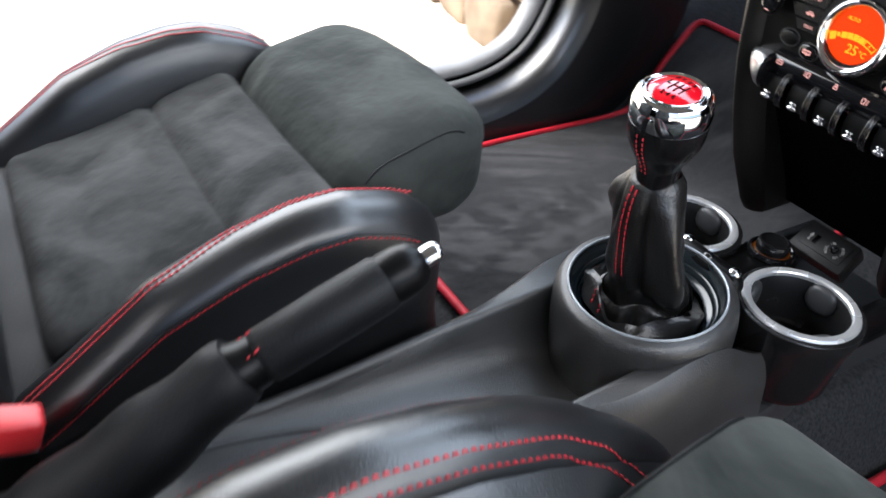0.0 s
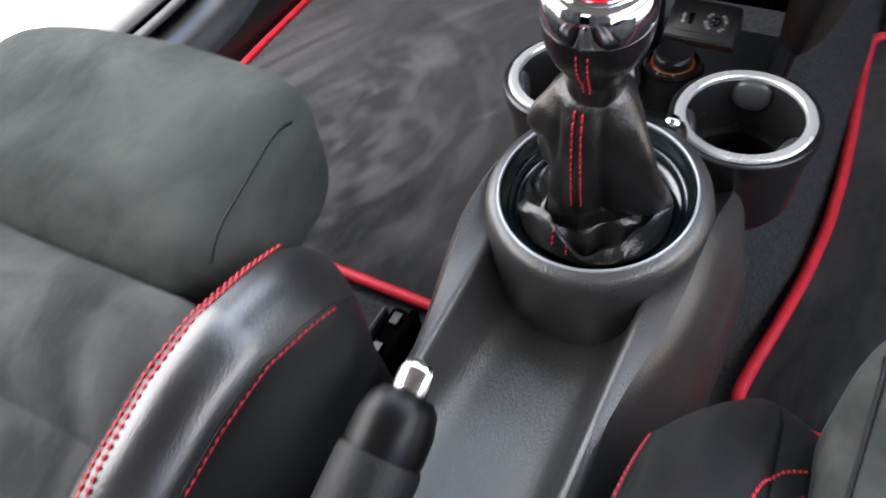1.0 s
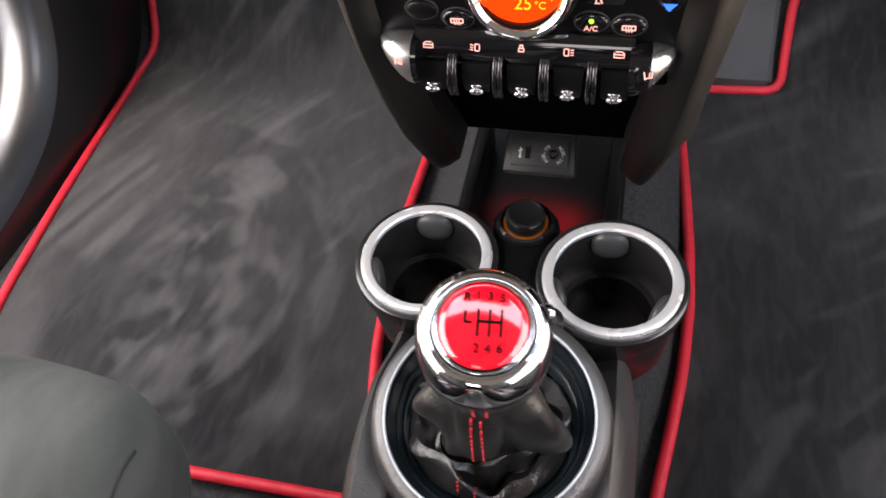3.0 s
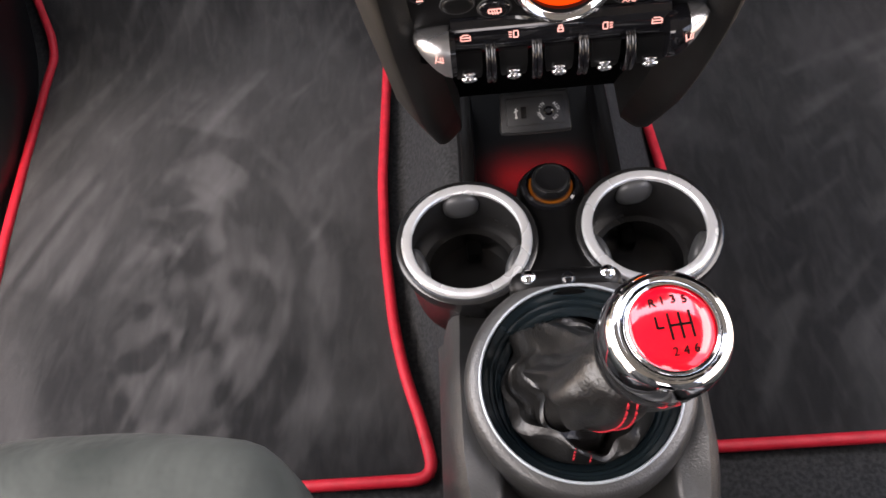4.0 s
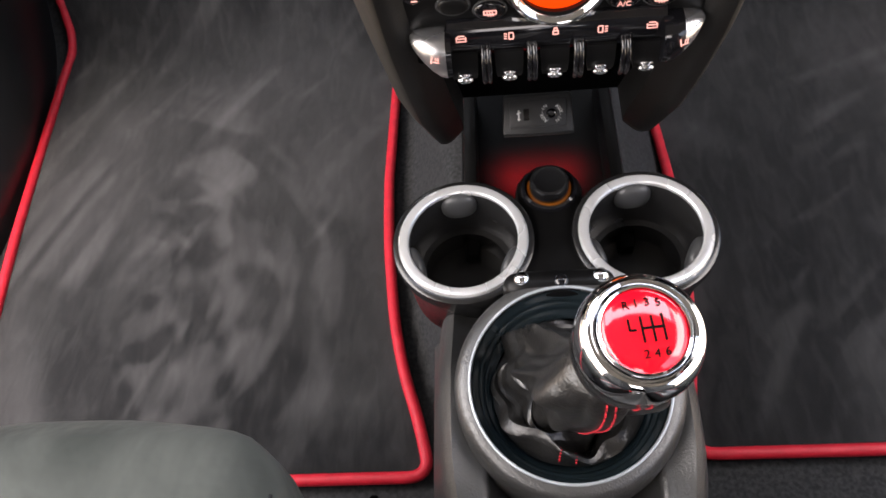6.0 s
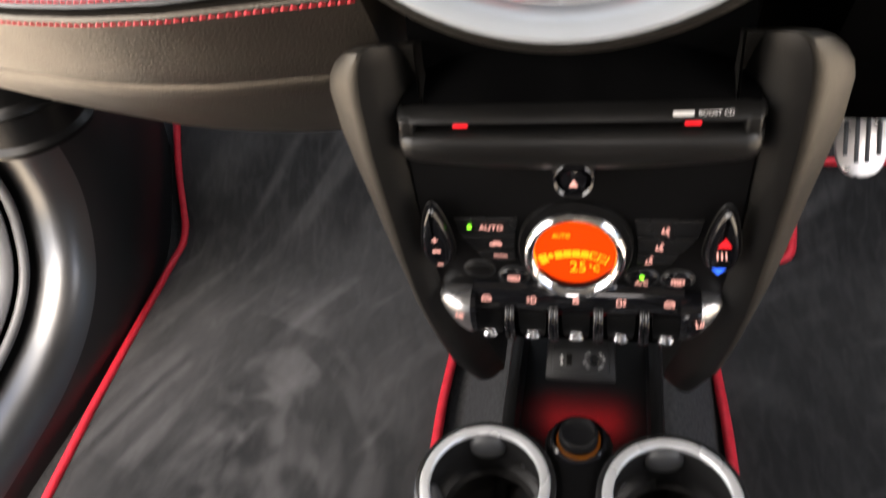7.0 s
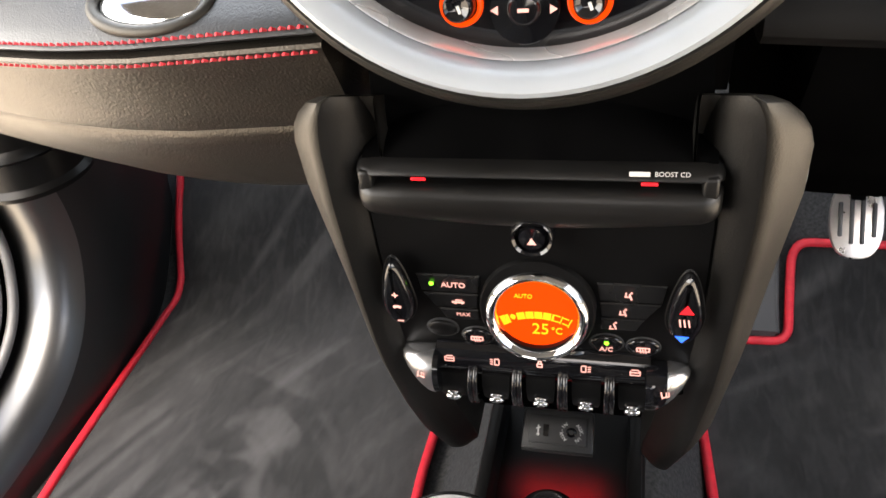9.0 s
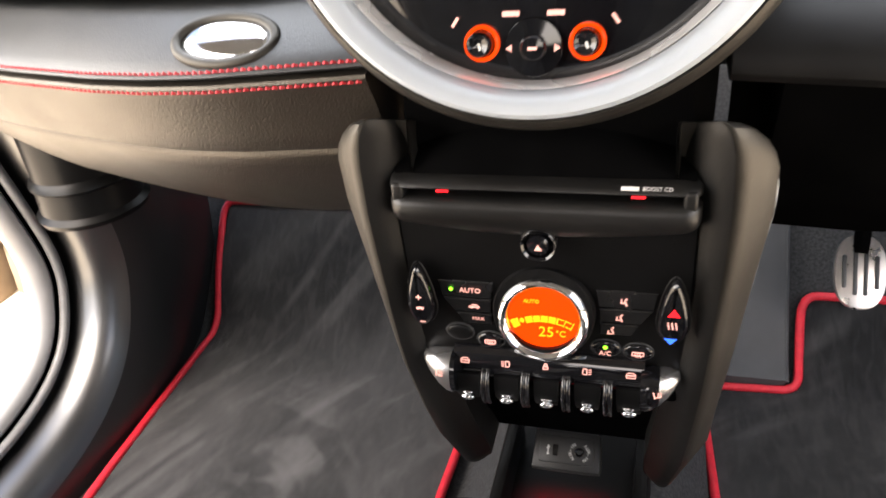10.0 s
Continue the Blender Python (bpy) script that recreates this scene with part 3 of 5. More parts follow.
part("gloss_collar", move(lathe([(0.0616, -0.002), (0.0604, -0.006), (0.0586, -0.0075), (0.0572, -0.0120), (0.0556, -0.0130), (0.0538, -0.0172), (0.0512, -0.0185), (0.0485, -0.021), (0.0505, -0.026), (0.0605, -0.014)], 64, True), RINGM), COLLAR, console, "dark blue-black glossy collar")

# bridge between the cup holders, and the tray ahead of it
half = [(0.034, 0.055), (0.036, 0.078), (0.026, 0.088), (0.020, 0.102), (0.0175, 0.12), (0.0185, 0.134), (0.0225, 0.146)] + [(0.0255 * math.cos(radians(a)), 0.162 + 0.0255 * math.sin(radians(a))) for a in (-15, 5, 25, 45, 65, 85)]
bridge = half + [(-x, y) for x, y in half[::-1]]
part("bridge", move(prism(bridge, 0.09, bevel=0.004), pose(0, 0, 0.116)), SATIN, console)
part("front_tray", join(move(rbox(0.072, 0.12, 0.004, 0.003, 1), pose(0, 0.24, 0.112)), move(rbox(0.006, 0.10, 0.024, 0.004, 2), pose(0.062, 0.24, 0.130)), move(rbox(0.006, 0.10, 0.024, 0.004, 2), pose(-0.062, 0.24, 0.130))), TRAY, console)
part("base_skirt", move(prism([(-0.088, 0.0), (0.088, 0.0), (0.092, 0.06), (0.083, 0.157), (0.07, 0.20), (0.07, 0.36), (-0.07, 0.36), (-0.07, 0.20), (-0.083, 0.157), (-0.092, 0.06)], 0.075, bevel=0.01), pose(0, 0, 0.038)), GRAIN, console)
for i, x in enumerate((-0.025, 0.001, 0.027)):
    b = move(lathe([(0.0001, 0.0052), (0.0022, 0.0049), (0.0042, 0.0038), (0.0055, 0.0018), (0.0060, -0.004), (0.0001, -0.004)], 24), pose(x, 0.0725 - 0.003 * (i == 1), 0.2300, 15))
    part("switch", b, GLOSS if i == 1 else CHROME, console, "small black dome switch" if i == 1 else "small chrome dome switch")
part("switch_plinth", move(puff((0.038, 0.010, 0.014), (0.012, 0.008, 0.012), 6), pose(0, 0.071, 0.219)), SATIN, console)


def cup_holder(x):
    c = thing("cup_holder", "black cup holder with a wide silver ring", "cup holder", group="cup holders of the console")
    m = pose(x, 0.119, 0.211, 2) @ Matrix.Diagonal((1.035, 1.035, 1, 1))
    part("cup", move(lathe([(0.0001, -0.078), (0.040, -0.078), (0.0435, -0.07), (0.046, -0.03), (0.049, -0.016), (0.0505, -0.008), (0.0500, -0.001), (0.0475, 0.0005), (0.040, -0.0005), (0.0385, -0.003), (0.0375, -0.03), (0.036, -0.046), (0.0315, -0.047), (0.0310, -0.068), (0.0001, -0.069)], 56), m), CUP, c)
    part("ring", move(lathe([(0.0388, -0.002), (0.0386, 0.0012), (0.0395, 0.0024), (0.0422, 0.0030), (0.0448, 0.0024), (0.0460, 0.0008), (0.0462, -0.001)], 72, True), m), SILVER, c, "satin silver ring")
    for a in (95, 200, 335):
        t = puff((0.0135, 0.0055, 0.0135), (0.012, 0.005, 0.012), 7)
        part("rubber_tab", move(t, m @ pose(0, 0, -0.013) @ pose(0, 0, 0, 0, 0, a) @ pose(0.0365, 0, 0, 0, 0, 90)), RUBBER, c, "grey rubber grip tab")
    return c


for x in (-0.0655, 0.0655):
    cup_holder(x)

socket = thing("power_socket", "black lighter plug in a socket with an amber lit ring", "power socket")
sm = pose(0, 0.162, 0.205)
part("collar", move(lathe([(0.0165, 0.0), (0.0200, 0.0), (0.0215, 0.003), (0.0205, 0.006), (0.0185, 0.007), (0.0165, 0.005)], 40, True), sm), GLOSS, socket)
part("lit_ring", move(lathe([(0.0140, 0.003), (0.0165, 0.0040), (0.0165, 0.0050), (0.0140, 0.0050)], 40, True), sm), AMBER, socket, "amber glowing ring")
part("plug", move(lathe([(0.0140, 0.0), (0.0148, 0.006), (0.0148, 0.012), (0.0138, 0.0148), (0.0120, 0.0155), (0.0104, 0.0146), (0.0060, 0.0138), (0.0001, 0.0136)], 40), sm), KNOB, socket)

usb = thing("media_socket_block", "small black block with two media sockets under the centre stack", "media socket")
um = pose(-0.002, 0.2590, 0.1835, 41, 0, 0) @ Matrix.Diagonal((0.98, 0.90, 1, 1))
part("block", move(rbox(0.031, 0.0195, 0.012, 0.003, 2, lambda p: Vector((p.x * (1.0 - 0.05 * (p.y > 0)), p.y, p.z))), um @ pose(0, 0, -0.009)), BLOCK, usb)
part("face", move(rbox(0.0245, 0.0130, 0.001, 0.002, 2), um @ pose(0, 0.001, 0.0035)), BLOCK, usb)
part("lower_lip", move(tube([(-0.0300, -0.0185, 0), (-0.015, -0.0190, 0), (0.015, -0.0190, 0), (0.0300, -0.0185, 0)], 0.0013, 8), um @ pose(0, 0, 0.0020)), BLOCK, usb)
part("round_socket", move(lathe([(0.0022, 0.0), (0.0040, 0.0), (0.0044, 0.0012), (0.0036, 0.0018), (0.0022, 0.0010)], 24, True), um @ pose(0.0115, 0.0, 0.0045)), GLOSS, usb)
part("flat_socket", move(rbox(0.0025, 0.0055, 0.0008, 0.0006, 1), um @ pose(-0.010, 0.0, 0.0047)), GLOSS, usb)
for k, ch in enumerate("AUX-IN"):
    for a in (232 - 21 * k, 52 - 21 * k):
        text(ch, 0.0043, um @ pose(0.0115, 0.0, 0.0047, 0, 0, a) @ pose(0.0082, 0, 0, 0, 0, -90), ICON_WHITE, usb)
part("socket_mark", move(rbox(0.0006, 0.0045, 0.0002, 0.0001, 1), um @ pose(-0.0165, 0, 0.0048)), ICON_WHITE, usb, "small white printed mark")
part("socket_mark", join(move(rbox(0.0019, 0.0006, 0.0002, 0.0001, 1), um @ pose(-0.0165, 0.0018, 0.0050, 0, 0, 25)), move(rbox(0.0011, 0.0011, 0.0002, 0.0001, 1), um @ pose(-0.0165, -0.0040, 0.0050, 0, 0, 45))), ICON_WHITE, usb, "small white printed mark")

# ---- gear lever ----
lever = thing("gear_lever", "gear lever with a chrome and red knob and black leather gaiter", "gear lever")
KTOP = Vector((0.017, -0.051, 0.407))
kaxis = (KTOP - Vector((0.006, -0.022, 0.24))).normalized()
km = Matrix.Translation(KTOP) @ Matrix((Vector((1, 0.10, 0)).cross(kaxis).cross(kaxis).normalized() * -1, kaxis.cross(Vector((1, 0.10, 0))).normalized(), kaxis)).transposed().to_4x4()


def bump_at(a, centre, width):
    d = (a - centre + math.pi) % (2 * math.pi) - math.pi
    return math.exp(-(d / width) ** 2)


def gaiter():
    """Leather drawn taut from the collar to the lever ahead and to one side, slack and folded over itself elsewhere."""
    rings, n = [], 120
    slack = [(0.0, 0.0490, -0.019), (0.05, 0.0470, -0.009), (0.10, 0.0430, -0.007), (0.15, 0.0395, -0.016), (0.20, 0.0370, -0.020), (0.25, 0.0335, -0.010), (0.30, 0.0285, -0.006), (0.35, 0.0260, -0.008), (0.40, 0.0262, 0.004), (0.45, 0.0280, 0.012), (0.49, 0.0288, 0.018), (0.54, 0.0288, 0.027), (0.60, 0.0278, 0.042), (0.68, 0.0262, 0.060), (0.77, 0.0248, 0.080), (0.86, 0.0230, 0.099), (0.94, 0.0198, 0.112), (1.0, 0.0145, 0.119)]
    taut = [(0.0, 0.0490, -0.019), (0.06, 0.0482, -0.010), (0.14, 0.0466, -0.004), (0.30, 0.0430, 0.004), (0.45, 0.0395, 0.016), (0.60, 0.0335, 0.040), (0.75, 0.0268, 0.074), (0.90, 0.0210, 0.105), (1.0, 0.0145, 0.119)]

    def at(table, s):
        return along([(e[0], e[1]) for e in table], s), along([(e[0], e[2]) for e in table], s)

    for step in range(81):
        s = step / 80
        (r0, h0), (r1, h1) = at(slack, s), at(taut, s)
        up, foot = ease((s - 0.36) / 0.12), ease(s / 0.06)
        ring = []
        for k in range(n):
            a = 2 * math.pi * k / n
            w = min(1.0, 1.3 * bump_at(a, 2.25, 0.66))
            r, h = lerp(r0, r1, w), lerp(h0, h1, w)
            calm = 1.0 - 0.85 * bump_at(a, 4.71, 0.24)
            mid = math.exp(-((s - 0.58) / 0.20) ** 2)
            ridge = 0.30 * bump_at(a, 1.95 + 0.5 * (1 - s), 0.09) - 0.22 * bump_at(a, 2.30 + 0.4 * (1 - s), 0.15) + 0.30 * bump_at(a, 2.85 + 0.3 * (1 - s), 0.12) - 0.22 * bump_at(a, 3.72, 0.20) + 0.12 * bump_at(a, 4.20, 0.16) - 0.15 * bump_at(a, 1.50, 0.18)
            side = 0.34 * bump_at(a, 5.95, 0.34) * mid - 0.24 * bump_at(a, 5.28, 0.17) - 0.2 * bump_at(a, 0.85, 0.18) * mid
            high = math.exp(-((s - 0.82) / 0.13) ** 2)
            side += 0.75 * bump_at(a, 3.45, 0.34) * high + 0.40 * bump_at(a, 6.05, 0.34) * (high + mid) - 0.25 * bump_at(a, 4.15, 0.15) * high
            loose = 0.10 * noise.noise(Vector((2.4 * math.cos(a), 2.4 * math.sin(a), 7 * s)))
            tuck = 0.20 * noise.noise(Vector((2.2 * math.cos(a), 2.2 * math.sin(a), 4 * s + 1))) + 0.10 * math.sin(4 * a + 13 * s)
            fade = math.sin(min(1.0, 2.2 * (1 - s)) * math.pi / 2)
            fold = ((ridge * (0.35 + 0.65 * mid) + side + loose) * up * fade + (tuck * (1 - w) + 0.6 * ridge * w) * (1 - up) * foot) * calm
            low = (0.008 * math.sin(3 * a + 1.2 + 8 * s) * (1 - w) * (1 - up) + 0.008 * bump_at(a, 3.5, 0.4) * mid * up - 0.006 * bump_at(a, 4.5, 0.5) * mid * up) * foot + 0.010 * bump_at(a, 4.55, 0.22) * bump_at(s, 0.08, 0.07)
            c = Vector((0.001, 0.002)).lerp(Vector((0.0105, -0.034)), ease((h + 0.019) / 0.131 * 1.05))
            rr = r * (1 + fold)
            ring.append((c.x + rr * math.cos(a), c.y + rr * math.sin(a), 0.224 + h + low))
        rings.append(ring)
    return loft(rings, True, False), rings


gb, grings = gaiter()
part("gaiter", gb, GAITER, lever, "folded black leather gaiter")
for off in (-2, 2):
    for seam, first, last, lift in ((90, 44, 78, Vector((0, -0.0006, 0.0002))), (88, 1, 13, Vector((0, -0.0002, 0.0007)))):
        line = [Vector(r[seam + off]) + lift for r in grings[first:last]]
        part("stitching", stitches(line, 0.0044, 0.0010, 0.00050, 0.0005, (0, -0.8, 0.6)), THREAD, lever, "red stitching of the gaiter seam")
part("knob_base", move(lathe([(0.0001, -0.070), (0.0135, -0.070), (0.0146, -0.063), (0.0150, -0.057), (0.0168, -0.051), (0.0208, -0.043), (0.0241, -0.035), (0.0254, -0.027), (0.0256, -0.019), (0.0001, -0.019)], 56), km), KNOB, lever)
for off in (-0.10, 0.10):
    seam = [km @ Vector((r * math.sin(off), -r * math.cos(off), z)) for r, z in ((0.0151, -0.058), (0.0169, -0.051), (0.0189, -0.047), (0.0209, -0.043), (0.0226, -0.039), (0.0242, -0.035), (0.0250, -0.031), (0.0256, -0.027), (0.0258, -0.022))]
    part("stitching", stitches(seam, 0.0034, 0.0010, 0.00040, 0.0004, (0, -0.9, 0.3)), THREAD, lever, "red stitching of the knob grip")
part("knob_collar", move(lathe([(0.0251, -0.0195), (0.0258, -0.0165), (0.0260, -0.012), (0.0252, -0.006), (0.0236, -0.0018), (0.0222, -0.0004), (0.0206, 0.0002), (0.0192, -0.0006), (0.0186, -0.0022), (0.0184, -0.006), (0.0150, -0.006), (0.0150, -0.0195)], 64, True), km), CHROME, lever, "polished chrome collar")
part("knob_inlay_ring", move(lathe([(0.0168, -0.004), (0.0170, 0.0004), (0.0178, 0.0008), (0.0184, 0.0), (0.0185, -0.004)], 64, True), km), CHROME, lever)
cap = part("knob_cap", move(lathe([(0.0169, -0.004), (0.0168, -0.0006), (0.0155, 0.0006), (0.0125, 0.0018), (0.0085, 0.0027), (0.0045, 0.0031), (0.0001, 0.0032)], 56), km), ENAMEL, lever, "domed red cap with a black gear pattern")
for ch, x, y in (("R", -0.0062, 0.0098), ("1", -0.0022, 0.0103), ("3", 0.0022, 0.0103), ("5", 0.0066, 0.0098), ("2", -0.0018, -0.0100), ("4", 0.0022, -0.0100), ("6", 0.0064, -0.0096)):
    text(ch, 0.0048, km @ pose(x, y, 0.0036 - 9.6 * (x * x + y * y), -math.degrees(y * 19), math.degrees(x * 19), 0), INK, cap)
bars = [(-0.0018, -0.0004, 0.00045, 0.0052), (0.0024, -0.0004, 0.00045, 0.0052), (0.0066, 0.0024, 0.00045, 0.0028), (0.0066, -0.0028, 0.00045, 0.0026), (0.0026, 0.0, 0.0044, 0.0005), (-0.0052, -0.0004, 0.0013, 0.00045), (-0.0065, 0.0018, 0.00045, 0.0024)]
part("gear_pattern", join(*[move(rbox(w, h, 0.0002, 0.0001, 1), km @ pose(x, y, 0.0034 - 8.0 * (x * x + y * y))) for x, y, w, h in bars]), INK, cap)

# ---- handbrake ----
brake = thing("handbrake", "raised black handbrake lever with chrome button and leather gaiter", "handbrake")
HT, HB = Vector((0.008, -0.218, 0.3215)), Vector((0.008, -0.318, 0.283))
hq = (HT - HB).normalized().to_track_quat("Z", "Y").to_matrix().to_4x4()
hm = Matrix.Translation(HT) @ hq
part("grip", move(lathe([(0.0001, -0.108), (0.0145, -0.108), (0.0170, -0.104), (0.0178, -0.06), (0.0176, -0.028), (0.0168, -0.0255), (0.0001, -0.0255)], 36), hm), BOOT, brake)
part("nose", move(lathe([(0.0001, -0.026), (0.0160, -0.026), (0.0166, -0.022), (0.0162, -0.012), (0.0140, -0.004), (0.0105, 0.0), (0.0001, 0.0)], 36), hm), SATIN, brake)
part("button", move(puff((0.0078, 0.0060, 0.009), (0.0075, 0.0058, 0.006), 8), hm @ pose(0, 0, 0.005)), BEZEL, brake, "chrome release button")
part("ferrule", move(lathe([(0.0001, -0.128), (0.0165, -0.128), (0.0182, -0.122), (0.0160, -0.115), (0.0155, -0.108), (0.0001, -0.108)], 36), hm), SATIN, brake)
path = smooth_path([HB + Vector((0, -0.012, -0.002)), (0.008, -0.37, 0.255), (0.008, -0.42, 0.222), (0.008, -0.47, 0.19), (0.008, -0.53, 0.165)], 6)
part("gaiter", tube(path, lambda s: 0.0195 + 0.016 * s + 0.0012 * math.sin(s * 26), 28, flat=1.0), BOOT, brake, "black leather handbrake gaiter")
for off in (-0.0075, 0.0075):
    line = [p + Vector((off * (1 + 0.6 * i / len(path)), 0.010 + 0.004 * i / len(path), 0.0168 + 0.0125 * i / len(path))) for i, p in enumerate(path)]
    part("stitching", stitches(line, 0.004, 0.0018), THREAD, brake, "red stitching")
rim = []
for i in range(48):
    a = 2 * math.pi * i / 48
    y = -0.345 + 0.115 * math.sin(a)
    rim.append((0.040 * math.cos(a), y, along(RIDGE, y) - along(DEPTH, y) * (1.0 - 0.12 * abs(math.cos(a)) ** 3) + 0.001))
part("gaiter_rim", tube(rim, 0.0020, 8, True), GRAIN, brake, "oval rim of the handbrake opening")

# ---- centre stack ----
stack = thing("centre_stack", "black centre stack with radio slot and climate controls", "centre stack")


def panel_y(z):
    return 0.163 - 0.07 * (z - 0.36)


def wing(s):
    """Side pillar: a facet turned to the middle, a soft ridge, and a broad facet falling back outwards."""
    rows = [(0.5475, 0.0750, 0.160, 0.0850, 0.152, 0.094, 0.158), (0.5465, 0.0740, 0.153, 0.0880, 0.144, 0.102, 0.156), (0.543, 0.0735, 0.150, 0.0900, 0.1405, 0.1095, 0.157), (0.536, 0.0735, 0.149, 0.0910, 0.139, 0.1165, 0.1595), (0.527, 0.0737, 0.149, 0.0913, 0.1385, 0.1215, 0.162), (0.515, 0.0740, 0.149, 0.0915, 0.1385, 0.1245, 0.1645), (0.483, 0.0752, 0.150, 0.0915, 0.139, 0.1258, 0.1695), (0.457, 0.0757, 0.154, 0.0912, 0.1395, 0.1232, 0.172), (0.435, 0.0757, 0.157, 0.0908, 0.1405, 0.1210, 0.1745), (0.412, 0.0757, 0.160, 0.0903, 0.142, 0.1190, 0.177), (0.38, 0.0757, 0.165, 0.0895, 0.146, 0.1165, 0.1815), (0.356, 0.0755, 0.170, 0.0885, 0.150, 0.1146, 0.186), (0.33, 0.074, 0.178, 0.0870, 0.157, 0.1128, 0.193), (0.30, 0.0715, 0.188, 0.0850, 0.166, 0.1110, 0.202), (0.26, 0.0685, 0.203, 0.082, 0.182, 0.1100, 0.217), (0.225, 0.0655, 0.219, 0.078, 0.199, 0.1020, 0.231), (0.203, 0.0650, 0.229, 0.077, 0.211, 0.0960, 0.240), (0.191, 0.0670, 0.235, 0.0765, 0.222, 0.0910, 0.244), (0.186, 0.0720, 0.240, 0.0775, 0.233, 0.0850, 0.247)]
    rings = []
    for z, xi, yi, xr, yr, xo, yo in rows:
        i, r, o = Vector((xi, yi + 0.004 + 0.018 * ease((z - 0.36) / 0.08))), Vector((xr + 0.28 * (xo - xr), yr + 0.001)), Vector((xo, yo))
        p, q = r.lerp(i, 0.55), r.lerp(o, 0.38)
        pts = [Vector((xi, max(yi + 0.006, yo + lerp(0.05, 0.003, ease((z - 0.40) / 0.1))))), Vector((xi, yi + 0.0035)), i.lerp(r, 0.06) + Vector((0, 0.0006))]
        pts += [p * (1 - t) ** 2 + r * 2 * t * (1 - t) + q * t * t for t in (0.0, 0.2, 0.4, 0.6, 0.8, 1.0)]
        pts += [q.lerp(o, 0.5), q.lerp(o, 0.93), o + Vector((0.0, 0.0012)), o + Vector((-0.0008, 0.004)), Vector((xo - 0.006, max(yi + 0.006, yo + lerp(0.05, 0.005, ease((z - 0.40) / 0.1)))))]
        rings.append([(s * x, y, z - 10.0 * max(0.0, z - 0.5) * max(0.0, y - 0.142)) for x, y in pts])
    # Thin skin over the inward facet, carrying its painted shade.
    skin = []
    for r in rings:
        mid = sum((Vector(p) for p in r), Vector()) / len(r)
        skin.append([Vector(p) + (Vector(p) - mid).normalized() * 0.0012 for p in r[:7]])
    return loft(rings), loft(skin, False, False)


for s in (-1, 1):
    outer, inner = wing(s)
    pillar_side = part("side_wing", outer, TRIM, stack, "soft-touch black side pillar of the stack")
    part("shaded_inner_face", inner, SHADETRIM, pillar_side, "inward face of the pillar, its shade put into the colour")
    part("edge_strip", tube(smooth_path([(s * x, y + 0.005, z) for z, x, y in ((0.502, 0.1250, 0.1662), (0.483, 0.1259, 0.1695), (0.457, 0.1233, 0.172), (0.412, 0.1191, 0.177), (0.356, 0.1147, 0.186), (0.30, 0.1111, 0.202))], 6), 0.0007, 6), BRUSHED, stack, "thin bright edge strip")


def face(hx0, hx1, z0, z1, dy, thick=0.03):
    y0, y1 = panel_y(z0) + dy, panel_y(z1) + dy
    return loft([[(-hx0, y0, z0), (hx0, y0, z0), (hx0, y0 + thick, z0), (-hx0, y0 + thick, z0)], [(-hx1, y1, z1), (hx1, y1, z1), (hx1, y1 + thick, z1), (-hx1, y1 + thick, z1)]])


part("fascia", face(0.086, 0.086, 0.372, 0.482, 0.0), SATIN, stack)
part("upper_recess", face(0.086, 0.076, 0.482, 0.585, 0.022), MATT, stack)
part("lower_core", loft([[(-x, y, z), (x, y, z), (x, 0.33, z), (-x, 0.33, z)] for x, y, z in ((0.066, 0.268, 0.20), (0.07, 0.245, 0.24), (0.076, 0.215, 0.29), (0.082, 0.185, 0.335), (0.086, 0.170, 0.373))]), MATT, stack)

# radio
LIP = [(0.166, 0.4975), (0.1480, 0.4975), (0.1446, 0.4972), (0.1424, 0.4958), (0.1410, 0.4935), (0.1404, 0.4900), (0.1412, 0.4860), (0.1436, 0.4824), (0.1475, 0.4804), (0.166, 0.4800)]
BROW = [(0.166, 0.5095), (0.1560, 0.5095), (0.1500, 0.5084), (0.1462, 0.5068), (0.1440, 0.5052), (0.1436, 0.5040), (0.1446, 0.5028), (0.166, 0.5026)]
ENDS = [(0.0876, 0.70), (0.0868, 0.42), (0.0850, 0.20), (0.0820, 0.06), (0.0780, 0.0)]


def bar_run(profile, middle, belly=0.0):
    """A bar across the stack whose ends round off towards its middle."""
    rows = [(-x, k) for x, k in ENDS] + [(-0.06 + 0.02 * i, 0.0) for i in range(7)] + [(x, k) for x, k in ENDS[::-1]]
    return loft([[(x, lerp(y, 0.160, k * 0.8), lerp(z, middle, k * 0.55) - belly * max(0.0, 1.0 - (x / 0.086) ** 2) * max(0.0, 0.497 - z) / 0.017) for y, z in profile] for x, k in rows])


radio = part("radio_bezel", bar_run(LIP, 0.492, 0.007), BAR, stack, "black radio front with a disc slot")
part("upper_lip", bar_run(BROW, 0.499), BAR, radio)
part("slot_back", move(rbox(0.080, 0.003, 0.004, 0.001, 1), pose(0, 0.160, 0.5000)), MATT, radio)
# Near-black without reflection: the shade under the speedometer is painted into this hood.
part("shaded_hood", loft([[(x, y, z) for y, z in ((0.185, 0.507), (0.1525, 0.5085), (0.1545, 0.5105 + h * 0.15), (0.160, 0.5125 + h * 0.5), (0.168, 0.5140 + h * 0.8), (0.185, 0.5150 + h))] for x, h in ((-0.084, 0.0), (-0.07, 0.006), (-0.05, 0.013), (-0.03, 0.0175), (0.0, 0.0195), (0.03, 0.0175), (0.05, 0.013), (0.07, 0.006), (0.084, 0.0))]), MATT, stack)
